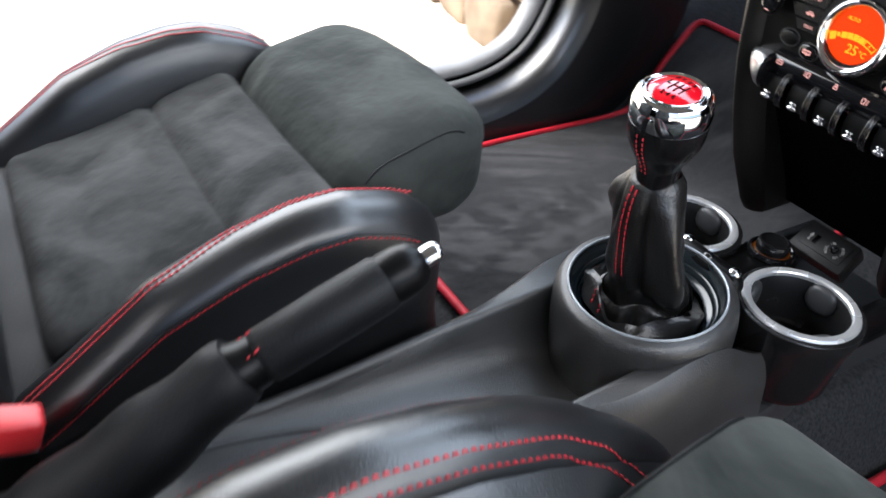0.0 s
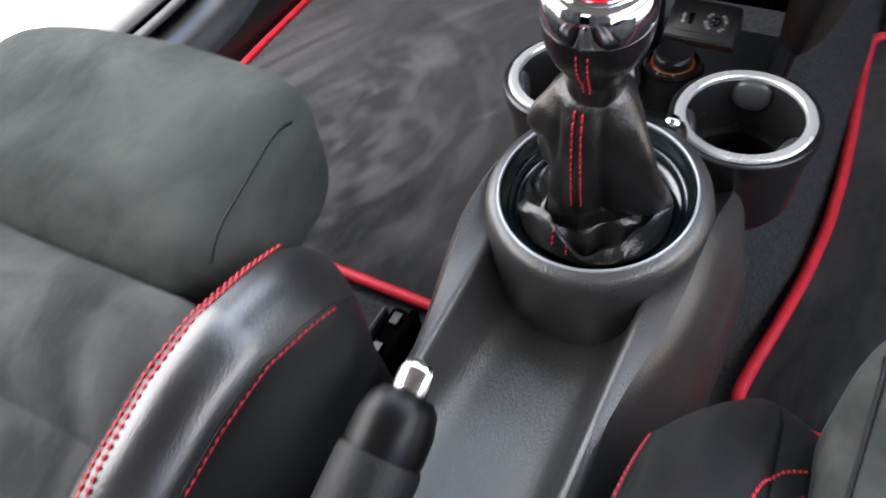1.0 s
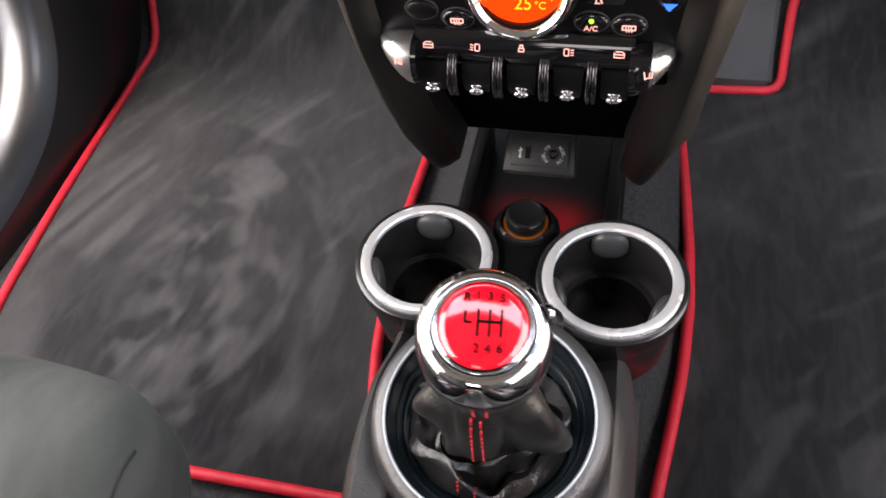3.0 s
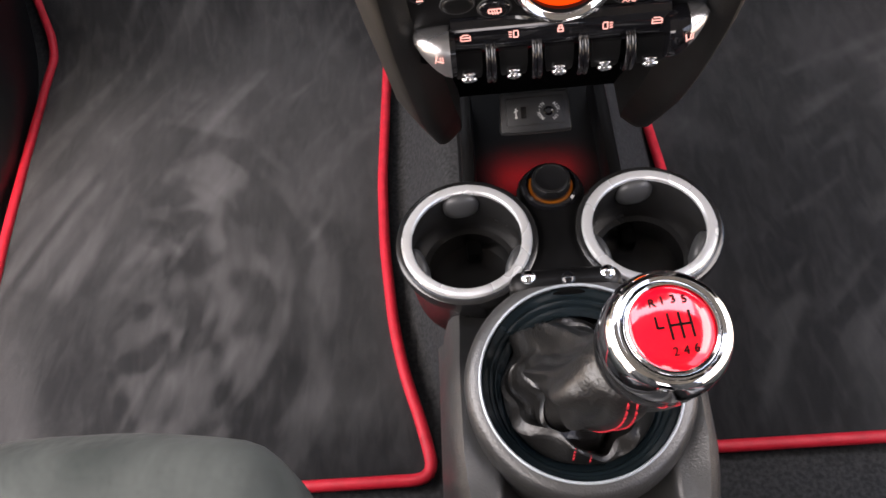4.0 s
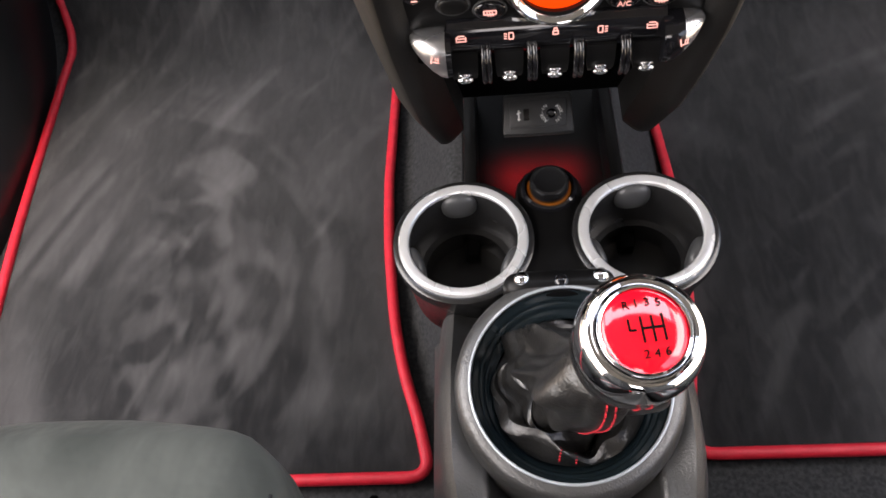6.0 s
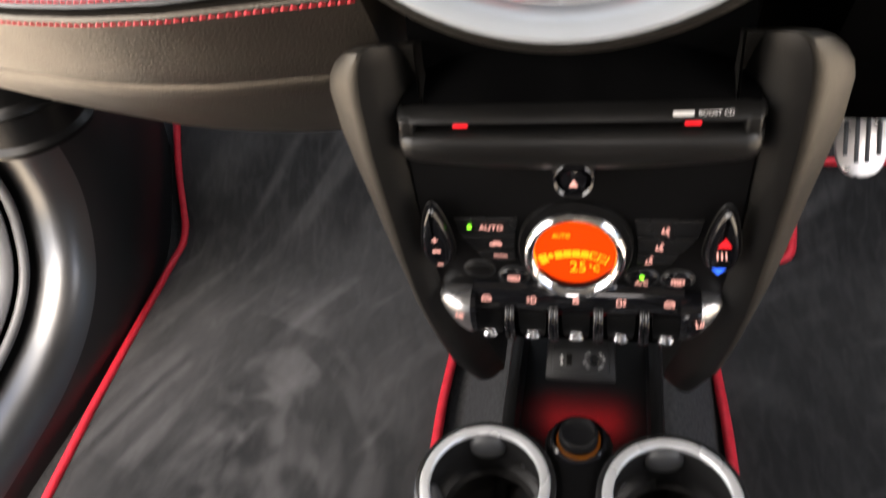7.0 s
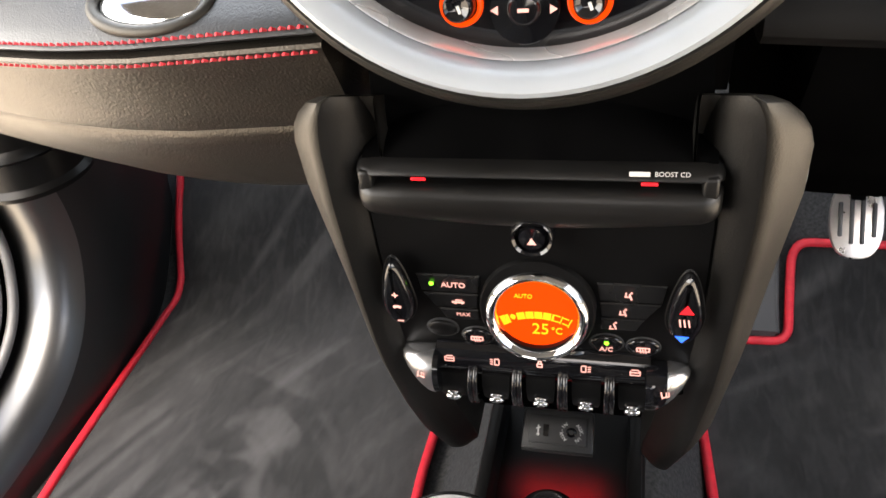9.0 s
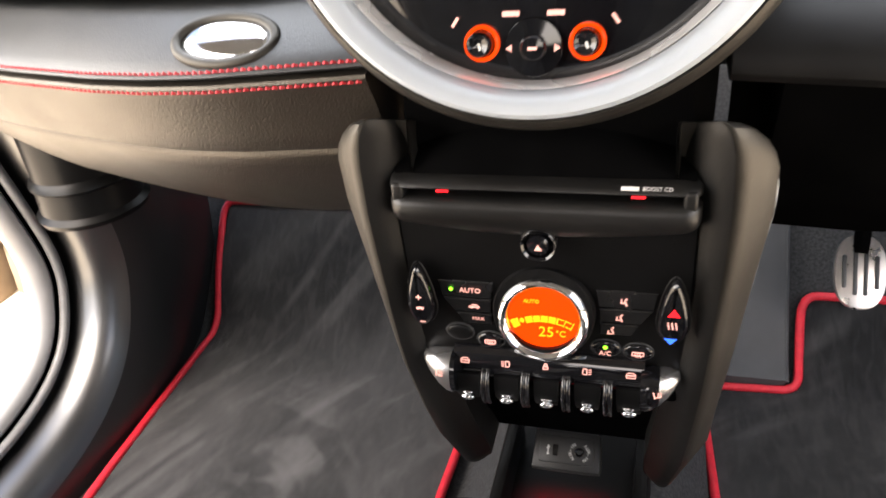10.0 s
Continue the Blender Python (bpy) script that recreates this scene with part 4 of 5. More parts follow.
for x in (-0.0535, 0.0545):
    part("slot_marker", move(rbox(0.0037, 0.0006, 0.0007, 0.0003, 1), pose(x, 0.1434, 0.5026)), RED_LIT, radio, "short red marker")
for x in (-0.080, 0.080):
    part("slot_end", move(rbox(0.0036, 0.0075, 0.0058, 0.0020, 3), pose(x * 1.0150, 0.1510, 0.5000)), BAR, radio)
tm = pose(0.0, 0.1451, 0.5067, 52, 0, 0)
part("brand_mark", move(rbox(0.0046, 0.0011, 0.0002, 0.0001, 1), tm @ pose(0.0500, 0, 0.0006)), ICON_WHITE, radio)
text("BOOST CD", 0.0031, tm @ pose(0.0642, 0.0, 0.0006), ICON_WHITE, radio)

hz = pose(0.0005, 0.1475, 0.4705, 88, 0, 0)
hb = part("hazard_button", move(lathe([(0.0001, 0.007), (0.0062, 0.0065), (0.0072, 0.005), (0.0075, 0.0), (0.0001, 0.0)], 36), hz), GLOSS, stack)
part("bezel_ring", move(lathe([(0.0080, 0.0), (0.0086, 0.006), (0.0098, 0.0072), (0.0108, 0.006), (0.0112, 0.0)], 40, True), hz), GLOSS, hb)
part("triangle", move(prism([(-0.0022, -0.0018), (0.0022, -0.0018), (0, 0.0022)], 0.0004), hz @ pose(0, -0.001, 0.0068)), ICON, hb, "lit pink triangle")

# climate display
dm = pose(0.0, 0.1610, 0.4095, 80, 0, 0)
disp = part("climate_display", move(lathe([(0.0001, 0.0085), (0.0252, 0.0085), (0.0252, 0.0), (0.0001, 0.0)], 56), dm), LCD, stack, "round amber climate display")
part("bezel", move(lathe([(0.0214, 0.006), (0.0216, 0.0095), (0.0224, 0.0122), (0.0238, 0.0141), (0.0254, 0.0147), (0.0271, 0.0140), (0.0284, 0.0118), (0.0291, 0.008), (0.0293, 0.0)], 72, True), dm), CHROME, disp, "polished chrome bezel")
part("drum", move(lathe([(0.0001, -0.004), (0.0318, -0.004), (0.0316, 0.010), (0.0306, 0.012), (0.0240, 0.012), (0.0240, 0.0), (0.0001, 0.0)], 56), dm @ pose(0, 0.004, 0)), SATIN, disp)


def lit(name, shapes, z, mat, parent, m=None):
    return part(name, join(*[move(rbox(w, h, 0.00018, 0.0001, 1), (m or dm) @ pose(x, y, z, 0, 0, a)) for x, y, w, h, a in shapes]), mat, parent)


text("AUTO", 0.0036, dm @ pose(-0.0075, 0.0112, 0.0088), LCD_LINE, disp)
text("25", 0.0098, dm @ pose(0.0018, -0.0094, 0.0088), LCD_LINE, disp)
text("°C", 0.0058, dm @ pose(0.0108, -0.0100, 0.0088), LCD_LINE, disp)


def scale_at(x):
    """Height and turn of the curved fan scale at x."""
    return -0.0003 - 13.0 * x * x, math.degrees(math.atan(-26.0 * x))


arc = [(x, scale_at(x)[0], w, h, scale_at(x)[1]) for x, w, h in ((-0.0185, 0.0014, 0.0026), (-0.0162, 0.0010, 0.0024), (-0.0090, 0.0022, 0.0019), (-0.0042, 0.0022, 0.0019), (0.0006, 0.0022, 0.0019), (0.0054, 0.0022, 0.0019), (0.0086, 0.0006, 0.0019), (0.0132, 0.0003, 0.0022), (0.0178, 0.0003, 0.0024))]
for x in (0.0108, 0.0155):
    h, turn = scale_at(x)
    arc += [(x, h + 0.0019, 0.0021, 0.0003, turn), (x, h - 0.0019, 0.0021, 0.0003, turn)]
arc += [(-0.0134, -0.0022, 0.0014, 0.0008, 40), (-0.0134, -0.0022, 0.0008, 0.0014, 40)]
for shape in arc:
    lit("scale_segment", [(shape[0], shape[1], shape[2], shape[3] * 1.15, shape[4])], 0.0088, LCD_LINE, disp)


def fm(x, z, up=0.0):
    """Frame on the fascia at x, z; its z axis points to the cabin."""
    return pose(x, panel_y(z) - up, z, 91, 0, 0)


for s in (-1, 1):
    for (x0, x1, x2, x3, z0, z1) in ((-0.0660, -0.0330, -0.0315, -0.0680, 0.4195, 0.4320), (-0.0585, -0.0340, -0.0332, -0.0655, 0.4080, 0.4185), (-0.0530, -0.0340, -0.0340, -0.0575, 0.3985, 0.4070)):
        o = [(s * a, z0 if i < 2 else z1) for i, a in enumerate((x0, x1, x2, x3))]
        part("key", move(prism(o if s < 0 else o[::-1], 0.004, bevel=0.0007, seg=1), pose(0, panel_y(0.412), 0.412, 91, 0, 0) @ pose(0, -0.412, -0.0018)), KEY, stack, "black climate key")
text("AUTO", 0.0050, fm(-0.0465, 0.4258, 0.0026), ICON, stack)
text("MAX", 0.0038, fm(-0.0430, 0.4030, 0.0026), ICON, stack)
text("A/C", 0.0046, fm(0.0375, 0.3838, 0.0042), ICON, stack)
part("green_light", move(lathe([(0.0001, 0.0008), (0.0012, 0.0006), (0.0014, 0.0), (0.0001, 0.0)], 16), fm(-0.0590, 0.4263, 0.0024)), GREEN, stack, "green indicator light")
lit("car_mark", [(-0.0005, -0.0006, 0.0036, 0.0007, 0), (0, 0.0010, 0.0020, 0.0004, 0), (-0.0021, -0.0012, 0.0007, 0.0007, 45), (0.0018, -0.0012, 0.0007, 0.0007, 45)], 0.0027, ICON, stack, fm(-0.0445, 0.4135))
for x, z, sgn in ((0.0480, 0.4250, 1), (0.0455, 0.4125, 0), (0.0405, 0.4020, -1)):
    lit("airflow_mark", [(0.0012, -0.0004, 0.0005, 0.0022, 18), (-0.0006, -0.0014 + 0.001 * sgn, 0.0014, 0.0004, 0), (0.0016, 0.0024, 0.0006, 0.0006, 45), (-0.0012, 0.0012 * sgn, 0.0004, 0.0014, 0)], 0.0027, ICON, stack, fm(x, z))

for x, z, lab in ((-0.0365, 0.3845, "rear"), (0.0575, 0.3850, "front"), (0.0375, 0.3860, "ac"), (-0.0570, 0.3895, "blank")):
    k = part("oval_button", move(puff((0.0088, 0.0062, 0.003), (0.0086, 0.006, 0.0018), 7), fm(x, z, 0.0005)), GLOSS if lab != "blank" else SATIN, stack, "oval black button")
    part("rim", move(tube([(0.0093 * math.cos(i * math.pi / 16), 0.0067 * math.sin(i * math.pi / 16), 0) for i in range(32)], 0.0006, 6, True), fm(x, z, 0.0008)), RUBBER, k)
    if lab in ("rear", "front"):
        lit("heater_mark", [(0, 0.0016, 0.0034, 0.0004, 0), (0, -0.0010, 0.0034, 0.0004, 0), (-0.0034, 0.0003, 0.0004, 0.0014, 0), (0.0034, 0.0003, 0.0004, 0.0014, 0), (-0.0014, -0.0006, 0.0003, 0.0018, 12), (0.0, -0.0006, 0.0003, 0.0018, 12), (0.0014, -0.0006, 0.0003, 0.0018, 12)], 0.0040, ICON, k, fm(x, z))
    if lab == "ac":
        part("green_light", move(lathe([(0.0001, 0.0009), (0.0012, 0.0006), (0.0014, 0.0), (0.0001, 0.0)], 16), fm(x, z + 0.0024, 0.0036)), GREEN, k, "green indicator light")

# rocker strips for fan and temperature
for s in (-1, 1):
    x, z = s * 0.0768, 0.4185
    out = [(0.0088 * math.cos(a), (0.0300 if math.sin(a) > 0 else 0.0150) * math.sin(a)) for a in [i * math.pi / 14 for i in range(28)]]
    out = [(px * (1.0 - 0.30 * max(0, py / 0.0300)) - 0.0, py) for px, py in out]
    r = part("rocker_strip", move(prism(out, 0.009, bevel=0.0036, seg=3), fm(x, z, 0.006)), GLOSS, stack, "glossy black rocker switch")
    part("rim", move(tube([(px * 1.05, py * 1.03, 0.0018) for px, py in out], 0.0009, 6, True), fm(x, z, 0.007)), SATIN, r)
    tri_up = prism([(-0.0036, -0.0026), (0.0036, -0.0026), (0, 0.0030)], 0.0004)
    if s > 0:
        part("red_arrow", move(tri_up, fm(x, z + 0.0105, 0.0152)), RED_LIT, r, "lit red arrow")
        part("blue_arrow", move(prism([(-0.0036, 0.0022), (0.0, -0.0022), (0.0036, 0.0022)], 0.0004), fm(x - 0.0010, z - 0.0108, 0.0154)), BLUE_LIT, r, "lit blue arrow")
        lit("heat_mark", [(-0.0022, 0, 0.0004, 0.0026, 10), (0, 0, 0.0004, 0.0026, 10), (0.0022, 0, 0.0004, 0.0026, 10)], 0.0153, ICON, r, fm(x - 0.0005, z + 0.0012))
    else:
        tri_up.free()
        lit("fan_mark", [(0, 0.0085, 0.0018, 0.0004, 0), (0, 0.0085, 0.0004, 0.0018, 0), (-0.0011, 0.0, 0.0012, 0.0009, 20), (0.0012, 0.0, 0.0012, 0.0009, -20), (0.0008, -0.0105, 0.0018, 0.0004, 0)], 0.0153, ICON, r, fm(x, z))

# toggle switch row
row = thing("toggle_switch_row", "row of five black toggle switches with chrome tips and end caps", "switch panel")
prof = [(0.172, 0.380), (0.157, 0.3785), (0.1525, 0.3755), (0.1500, 0.369), (0.1500, 0.362), (0.1525, 0.356), (0.158, 0.352), (0.176, 0.350)]
part("bar", loft([[(x, y + 0.004 + k * 1.2, lerp(z, 0.364, min(1, k * 35))) for y, z in prof] for x, k in [(-0.062, 0.0)] + [(-0.06 + 0.012 * i, 0.0) for i in range(11)] + [(0.062, 0.0)]]), GLOSS, row)
TX = [-0.0535, -0.0268, 0.0, 0.0268, 0.0535]
for i, x in enumerate(TX):
    t = part("toggle", loft([[(x - w, y, z), (x + w, y, z), (x + w, y + 0.010, z + 0.003), (x - w, y + 0.010, z + 0.003)] for w, y, z in ((0.0085, 0.154, 0.358), (0.0083, 0.1515, 0.350), (0.0078, 0.1520, 0.342), (0.0070, 0.1545, 0.3375))]), SATIN, row, "black toggle switch")
    part("chrome_tip", join(move(puff((0.0048, 0.0030, 0.0024), (0.0044, 0.0028, 0.0022), 6), pose(x, 0.1512, 0.3408)), move(puff((0.0036, 0.0014, 0.0013), (0.0032, 0.0013, 0.0012), 4), pose(x, 0.1508, 0.3446))), CHROME, t, "bright chrome tip")
    mk = pose(x, 0.1543, 0.3698, 74, 0, 0) @ pose(0, 0, 0.0005)
    if i in (0, 4):
        q = 1 if i == 0 else -1
        sh = [(-0.0006, -0.0018, 0.0034, 0.0004, 0), (-0.0040, -0.0002, 0.0004, 0.0018, 0), (0.0028, -0.0002, 0.0004, 0.0018, 0), (-0.0006, 0.0004, 0.0034, 0.0004, 0), (-0.0002, 0.0024, 0.0022, 0.0004, 0), (-0.0032, 0.0016, 0.0004, 0.0012, -40)]
        sh = [(q * a, b, c, d, q * e) for a, b, c, d, e in sh]
    elif i == 2:
        sh = [(0, -0.0012, 0.0018, 0.0004, 0), (-0.0018, 0, 0.0004, 0.0014, 0), (0.0018, 0, 0.0004, 0.0014, 0), (0, 0.0012, 0.0018, 0.0004, 0), (-0.0010, 0.0024, 0.0004, 0.0012, 0), (0.0010, 0.0024, 0.0004, 0.0012, 0), (0, 0.0034, 0.0012, 0.0004, 0)]
    else:
        q = 1 if i == 1 else -1
        sh = [(q * 0.0004, 0, 0.0004, 0.0026, 0), (q * 0.0020, 0.0024, 0.0015, 0.0004, 0), (q * 0.0020, -0.0024, 0.0015, 0.0004, 0), (q * 0.0036, 0, 0.0004, 0.0018, 0)] + [(-q * 0.0020, d, 0.0012, 0.00035, -q * 10) for d in (-0.0018, 0, 0.0018)]
    lit("switch_mark", [(e[0] * 0.8, e[1] * 0.8, e[2] * 0.8, e[3] * 0.85, e[4]) for e in sh], 0.0, ICON, row, mk)
for x in (-0.0402, -0.0134, 0.0134, 0.0402):
    loop = [(0, 0.160, 0.3640), (0, 0.1530, 0.3625), (0, 0.1488, 0.3580), (0, 0.1470, 0.3505), (0, 0.1478, 0.3430), (0, 0.1520, 0.3370), (0, 0.160, 0.335)]
    part("guard_hoop", join(*[move(tube(smooth_path(loop, 4), 0.0016, 10, up=(1, 0, 0)), pose(x + d, 0, 0)) for d in (-0.0015, 0.0015)]), GLOSS, row, "glossy double guard hoop between switches")
for s in (-1, 1):
    pod = []
    for x, hz2, hy2, cz, cy in ((0.0600, 0.0150, 0.0135, 0.3590, 0.1655), (0.0632, 0.0155, 0.0140, 0.3592, 0.1655), (0.0670, 0.0148, 0.0138, 0.3600, 0.1655), (0.0715, 0.0128, 0.0126, 0.3618, 0.1660), (0.0760, 0.0100, 0.0106, 0.3640, 0.1668), (0.0800, 0.0068, 0.0080, 0.3662, 0.1678), (0.0828, 0.0040, 0.0050, 0.3676, 0.1686), (0.0842, 0.0014, 0.0018, 0.3682, 0.1690)):
        pod.append([(s * x, cy - 0.009 + hy2 * math.copysign(abs(math.cos(a)) ** 0.85, math.cos(a)), cz + hz2 * math.copysign(abs(math.sin(a)) ** 0.85, math.sin(a))) for a in [i * math.pi / 12 for i in range(24)]])
    cap_end = part("end_block", loft([[Vector(p).lerp(Vector((s * 0.064, 0.157, 0.361)), 0.02) for p in ring] for ring in pod[:(2 if s < 0 else 4)]]), GLOSS, row, "black end block of the switch row")
    part("end_cap", loft(pod[1 if s < 0 else 3:]), STEEL, cap_end, "satin silver pointed end cap")
    lit("seat_heat_mark", [(-0.0015, 0, 0.0004, 0.0026, s * 12), (0.0010, -0.0014, 0.0020, 0.0004, s * 10), (0.0010, 0.0006, 0.0003, 0.0014, 0), (0.0024, 0.0006, 0.0003, 0.0014, 0)], 0.0, ICON, cap_end, pose(s * 0.0700, 0.1426, 0.3660, 86, 0, s * 12))
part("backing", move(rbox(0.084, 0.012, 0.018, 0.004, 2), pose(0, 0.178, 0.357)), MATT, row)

# red footwell lighting under the stack
glow = thing("ambient_lamp", "small red ambient lamp under the centre stack", "lamp")
part("lens", move(rbox(0.006, 0.003, 0.002, 0.001, 1), pose(0, 0.288, 0.150)), RED_LIT, glow)
gl = new("ambient_red_light", bpy.data.lights.new("ambient_red_light", "AREA"))
gl.data.shape, gl.data.size, gl.data.size_y, gl.data.energy, gl.data.color = "RECTANGLE", 0.07, 0.02, 0.015, (1.0, 0.02, 0.03)
gl.data.spread = radians(80)
gl.matrix_world = look((0, 0.258, 0.152), (0, 0.250, 0.100))

# ---- central speedometer ----
speedo = thing("central_speedometer", "large round central instrument with a brushed silver ring", "speedometer")
pm = pose(0, 0.158, 0.6785, 79, 0, 0) @ Matrix.Diagonal((0.985, 0.985, 1, 1))
part("housing", move(lathe([(0.0001, -0.13), (0.134, -0.13), (0.139, -0.06), (0.1405, -0.02), (0.1395, -0.006), (0.136, 0.001), (0.1335, 0.003), (0.131, 0.0), (0.131, -0.02), (0.0001, -0.05)], 96), pm), TRIM, speedo)
part("silver_ring", move(lathe([(0.1325, 0.0), (0.1318, 0.004), (0.1295, 0.0055), (0.126, 0.0045), (0.1215, 0.001), (0.1195, -0.004), (0.1190, -0.011), (0.132, -0.012)], 96, True), pm), BRUSHED, speedo, "broad brushed silver ring")
part("inner_bezel", move(lathe([(0.1186, -0.007), (0.1178, -0.008), (0.1162, -0.016), (0.1152, -0.024), (0.1186, -0.025)], 96, True), pm), SILVER, speedo, "bright inner lip")
part("dial", move(lathe([(0.0001, -0.014), (0.1000, -0.016), (0.1160, -0.020), (0.1160, -0.026), (0.0001, -0.026)], 72), pm), GLOSS, speedo)
for s in (-1, 1):
    km2 = pm @ pose(s * 0.0272, -0.0960, -0.016) @ Matrix.Diagonal((0.78, 0.78, 1, 1))
    k = part("dial_knob", move(lathe([(0.0001, 0.010), (0.0040, 0.0102), (0.0068, 0.0115), (0.0080, 0.010), (0.0085, 0.0), (0.0001, 0.0)], 32), km2), GLOSS, speedo)
    part("lit_ring", move(lathe([(0.0092, 0.0), (0.0096, 0.003), (0.0108, 0.0036), (0.0118, 0.003), (0.0122, 0.0)], 36, True), km2), LCD, k, "amber lit ring")
    part("knob_mark", move(rbox(0.0009, 0.0022, 0.0002, 0.0001, 1), km2 @ pose(0.001, -0.001, 0.0104, 0, 0, 20)), ICON_WHITE, k)
    for x, y, w, h, turn in ((0.0115, -0.0815, 0.0044, 0.0013, 0), (0.0410, -0.0850, 0.0008, 0.0028, 35)):
        part("dial_mark", move(rbox(w, h, 0.0002, 0.0001, 1), pm @ pose(s * x, y, -0.0140, 0, 0, s * turn)), ICON, speedo)
    part("arrow_mark", move(prism([(0.0020 * s, 0.0), (-0.0012 * s, 0.0019), (-0.0012 * s, -0.0019)][::s], 0.0003), pm @ pose(s * 0.0122, -0.0985, -0.0125)), ICON, speedo)
part("centre_pad", move(lathe([(0.0001, 0.0035), (0.0055, 0.0032), (0.0068, 0.002), (0.0072, 0.0008), (0.0145, 0.0004), (0.0150, -0.001), (0.0001, -0.001)], 36), pm @ pose(0, -0.0985, -0.0140)), GLOSS, speedo)
part("dial_mark", move(rbox(0.0024, 0.0008, 0.0002, 0.0001, 1), pm @ pose(0, -0.0985, -0.0102)), ICON, speedo)

# ---- dashboard ----


def dash_back(x):
    """How far the dashboard falls back from its middle towards the doors."""
    return along([(0.10, 0.0), (0.2, 0.0), (0.25, 0.007), (0.3, 0.020), (0.4, 0.055), (0.5, 0.095), (0.56, 0.125), (0.64, 0.17), (0.76, 0.25)], abs(x))


dash = thing("dashboard", "padded black dashboard with red twin stitching", "dashboard")
XS = [0.096, 0.11, 0.124, 0.14, 0.16, 0.18, 0.20, 0.22, 0.24, 0.26, 0.28, 0.30, 0.34, 0.38, 0.42, 0.46, 0.50, 0.54, 0.58, 0.62, 0.66, 0.70, 0.74, 0.77]


def dash_part(pairs, sign, first=2):
    return loft([[(sign * x, min(a + dash_back(x), 0.94), b - 0.06 * (x - 0.2)) for a, b in pairs] for x in (XS if sign < 0 else XS[first:])])


part("lower_panel", dash_part([(0.42, 0.405), (0.300, 0.4080), (0.285, 0.4090), (0.272, 0.4130), (0.258, 0.4230), (0.238, 0.4400), (0.212, 0.4660), (0.1945, 0.4885), (0.1900, 0.4970), (0.1895, 0.5000), (0.1905, 0.5030), (0.1940, 0.5038), (0.42, 0.5038)], -1), PANEL, dash)
part("glovebox_front", dash_part([(0.42, 0.5045), (0.195, 0.5045), (0.1852, 0.5045), (0.1834, 0.5070), (0.1788, 0.5180), (0.1728, 0.5310), (0.1658, 0.5450), (0.1605, 0.5540), (0.1590, 0.5570), (0.1600, 0.5590), (0.1650, 0.5602), (0.42, 0.5602)], -1), PANEL, dash)
part("upper_pad", dash_part([(0.42, 0.5612), (0.170, 0.5612), (0.1625, 0.5620), (0.1600, 0.5640), (0.1620, 0.5672), (0.170, 0.5732), (0.185, 0.5822), (0.202, 0.5915), (0.212, 0.5960), (0.224, 0.5975), (0.42, 0.600)], -1), DASHPAD, dash)
part("top_strip", dash_part([(0.42, 0.601), (0.222, 0.601), (0.212, 0.6030), (0.210, 0.6080), (0.214, 0.6145), (0.24, 0.628), (0.42, 0.655), (0.74, 0.66), (0.74, 0.601)], -1), PANEL, dash)
for a, b in ((0.1612, 0.5668), (0.1588, 0.5552)):
    part("stitching", stitches([(-x, a + dash_back(x) - 0.0009, b - 0.06 * (x - 0.2) + 0.0004) for x in [0.098 + 0.008 * i for i in range(78)]], 0.0040, 0.0011, 0.0009, 0.0010, (0, -0.80, 0.6)), THREAD, dash, "row of red stitches")
# Driver pad in near-black tray plastic: the wheel's shade is put into its colour.
part("shaded_driver_pad", dash_part([(0.42, 0.549), (0.178, 0.549), (0.169, 0.551), (0.1645, 0.556), (0.1645, 0.562), (0.170, 0.5715), (0.185, 0.5822), (0.202, 0.5915), (0.224, 0.5975), (0.42, 0.610), (0.74, 0.66), (0.74, 0.549)], 1, 0), TRAY, dash)
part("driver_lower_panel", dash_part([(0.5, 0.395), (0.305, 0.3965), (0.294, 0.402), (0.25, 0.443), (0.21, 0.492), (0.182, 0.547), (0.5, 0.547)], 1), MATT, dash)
part("centre_section", loft([[(x, 0.245, 0.50), (x, 0.235, 0.53), (x, 0.235, 0.585), (x, 0.26, 0.61), (x, 0.42, 0.652), (x, 0.74, 0.655), (x, 0.90, 0.60), (x, 0.90, 0.50)] for x in (-0.095, 0.0, 0.095)]), TRAY, dash)

vent = thing("air_vent", "oval dashboard air vent with a chrome lens", "air vent")
vm = pose(-0.192, 0.1810, 0.5800, 33, 0, -3) @ Matrix.Diagonal((1.02, 0.98, 1, 1))
ring = [(0.034 * math.cos(i * math.pi / 24), 0.0185 * math.sin(i * math.pi / 24), 0.0) for i in range(48)]
part("bezel", move(tube(ring, 0.0036, 12, True), vm), TRIM, vent)
part("lens", move(puff((0.0300, 0.0155, 0.006), (0.0295, 0.0152, 0.005), 10), vm @ pose(0, 0, -0.001)), CHROME, vent, "shiny mirrored vent ball")
part("well", move(lathe([(0.0001, -0.006), (1.0, -0.006), (1.0, 0.0), (0.0001, 0.0)], 40), vm @ Matrix.Diagonal((0.034, 0.0185, 1, 1))), MATT, vent)

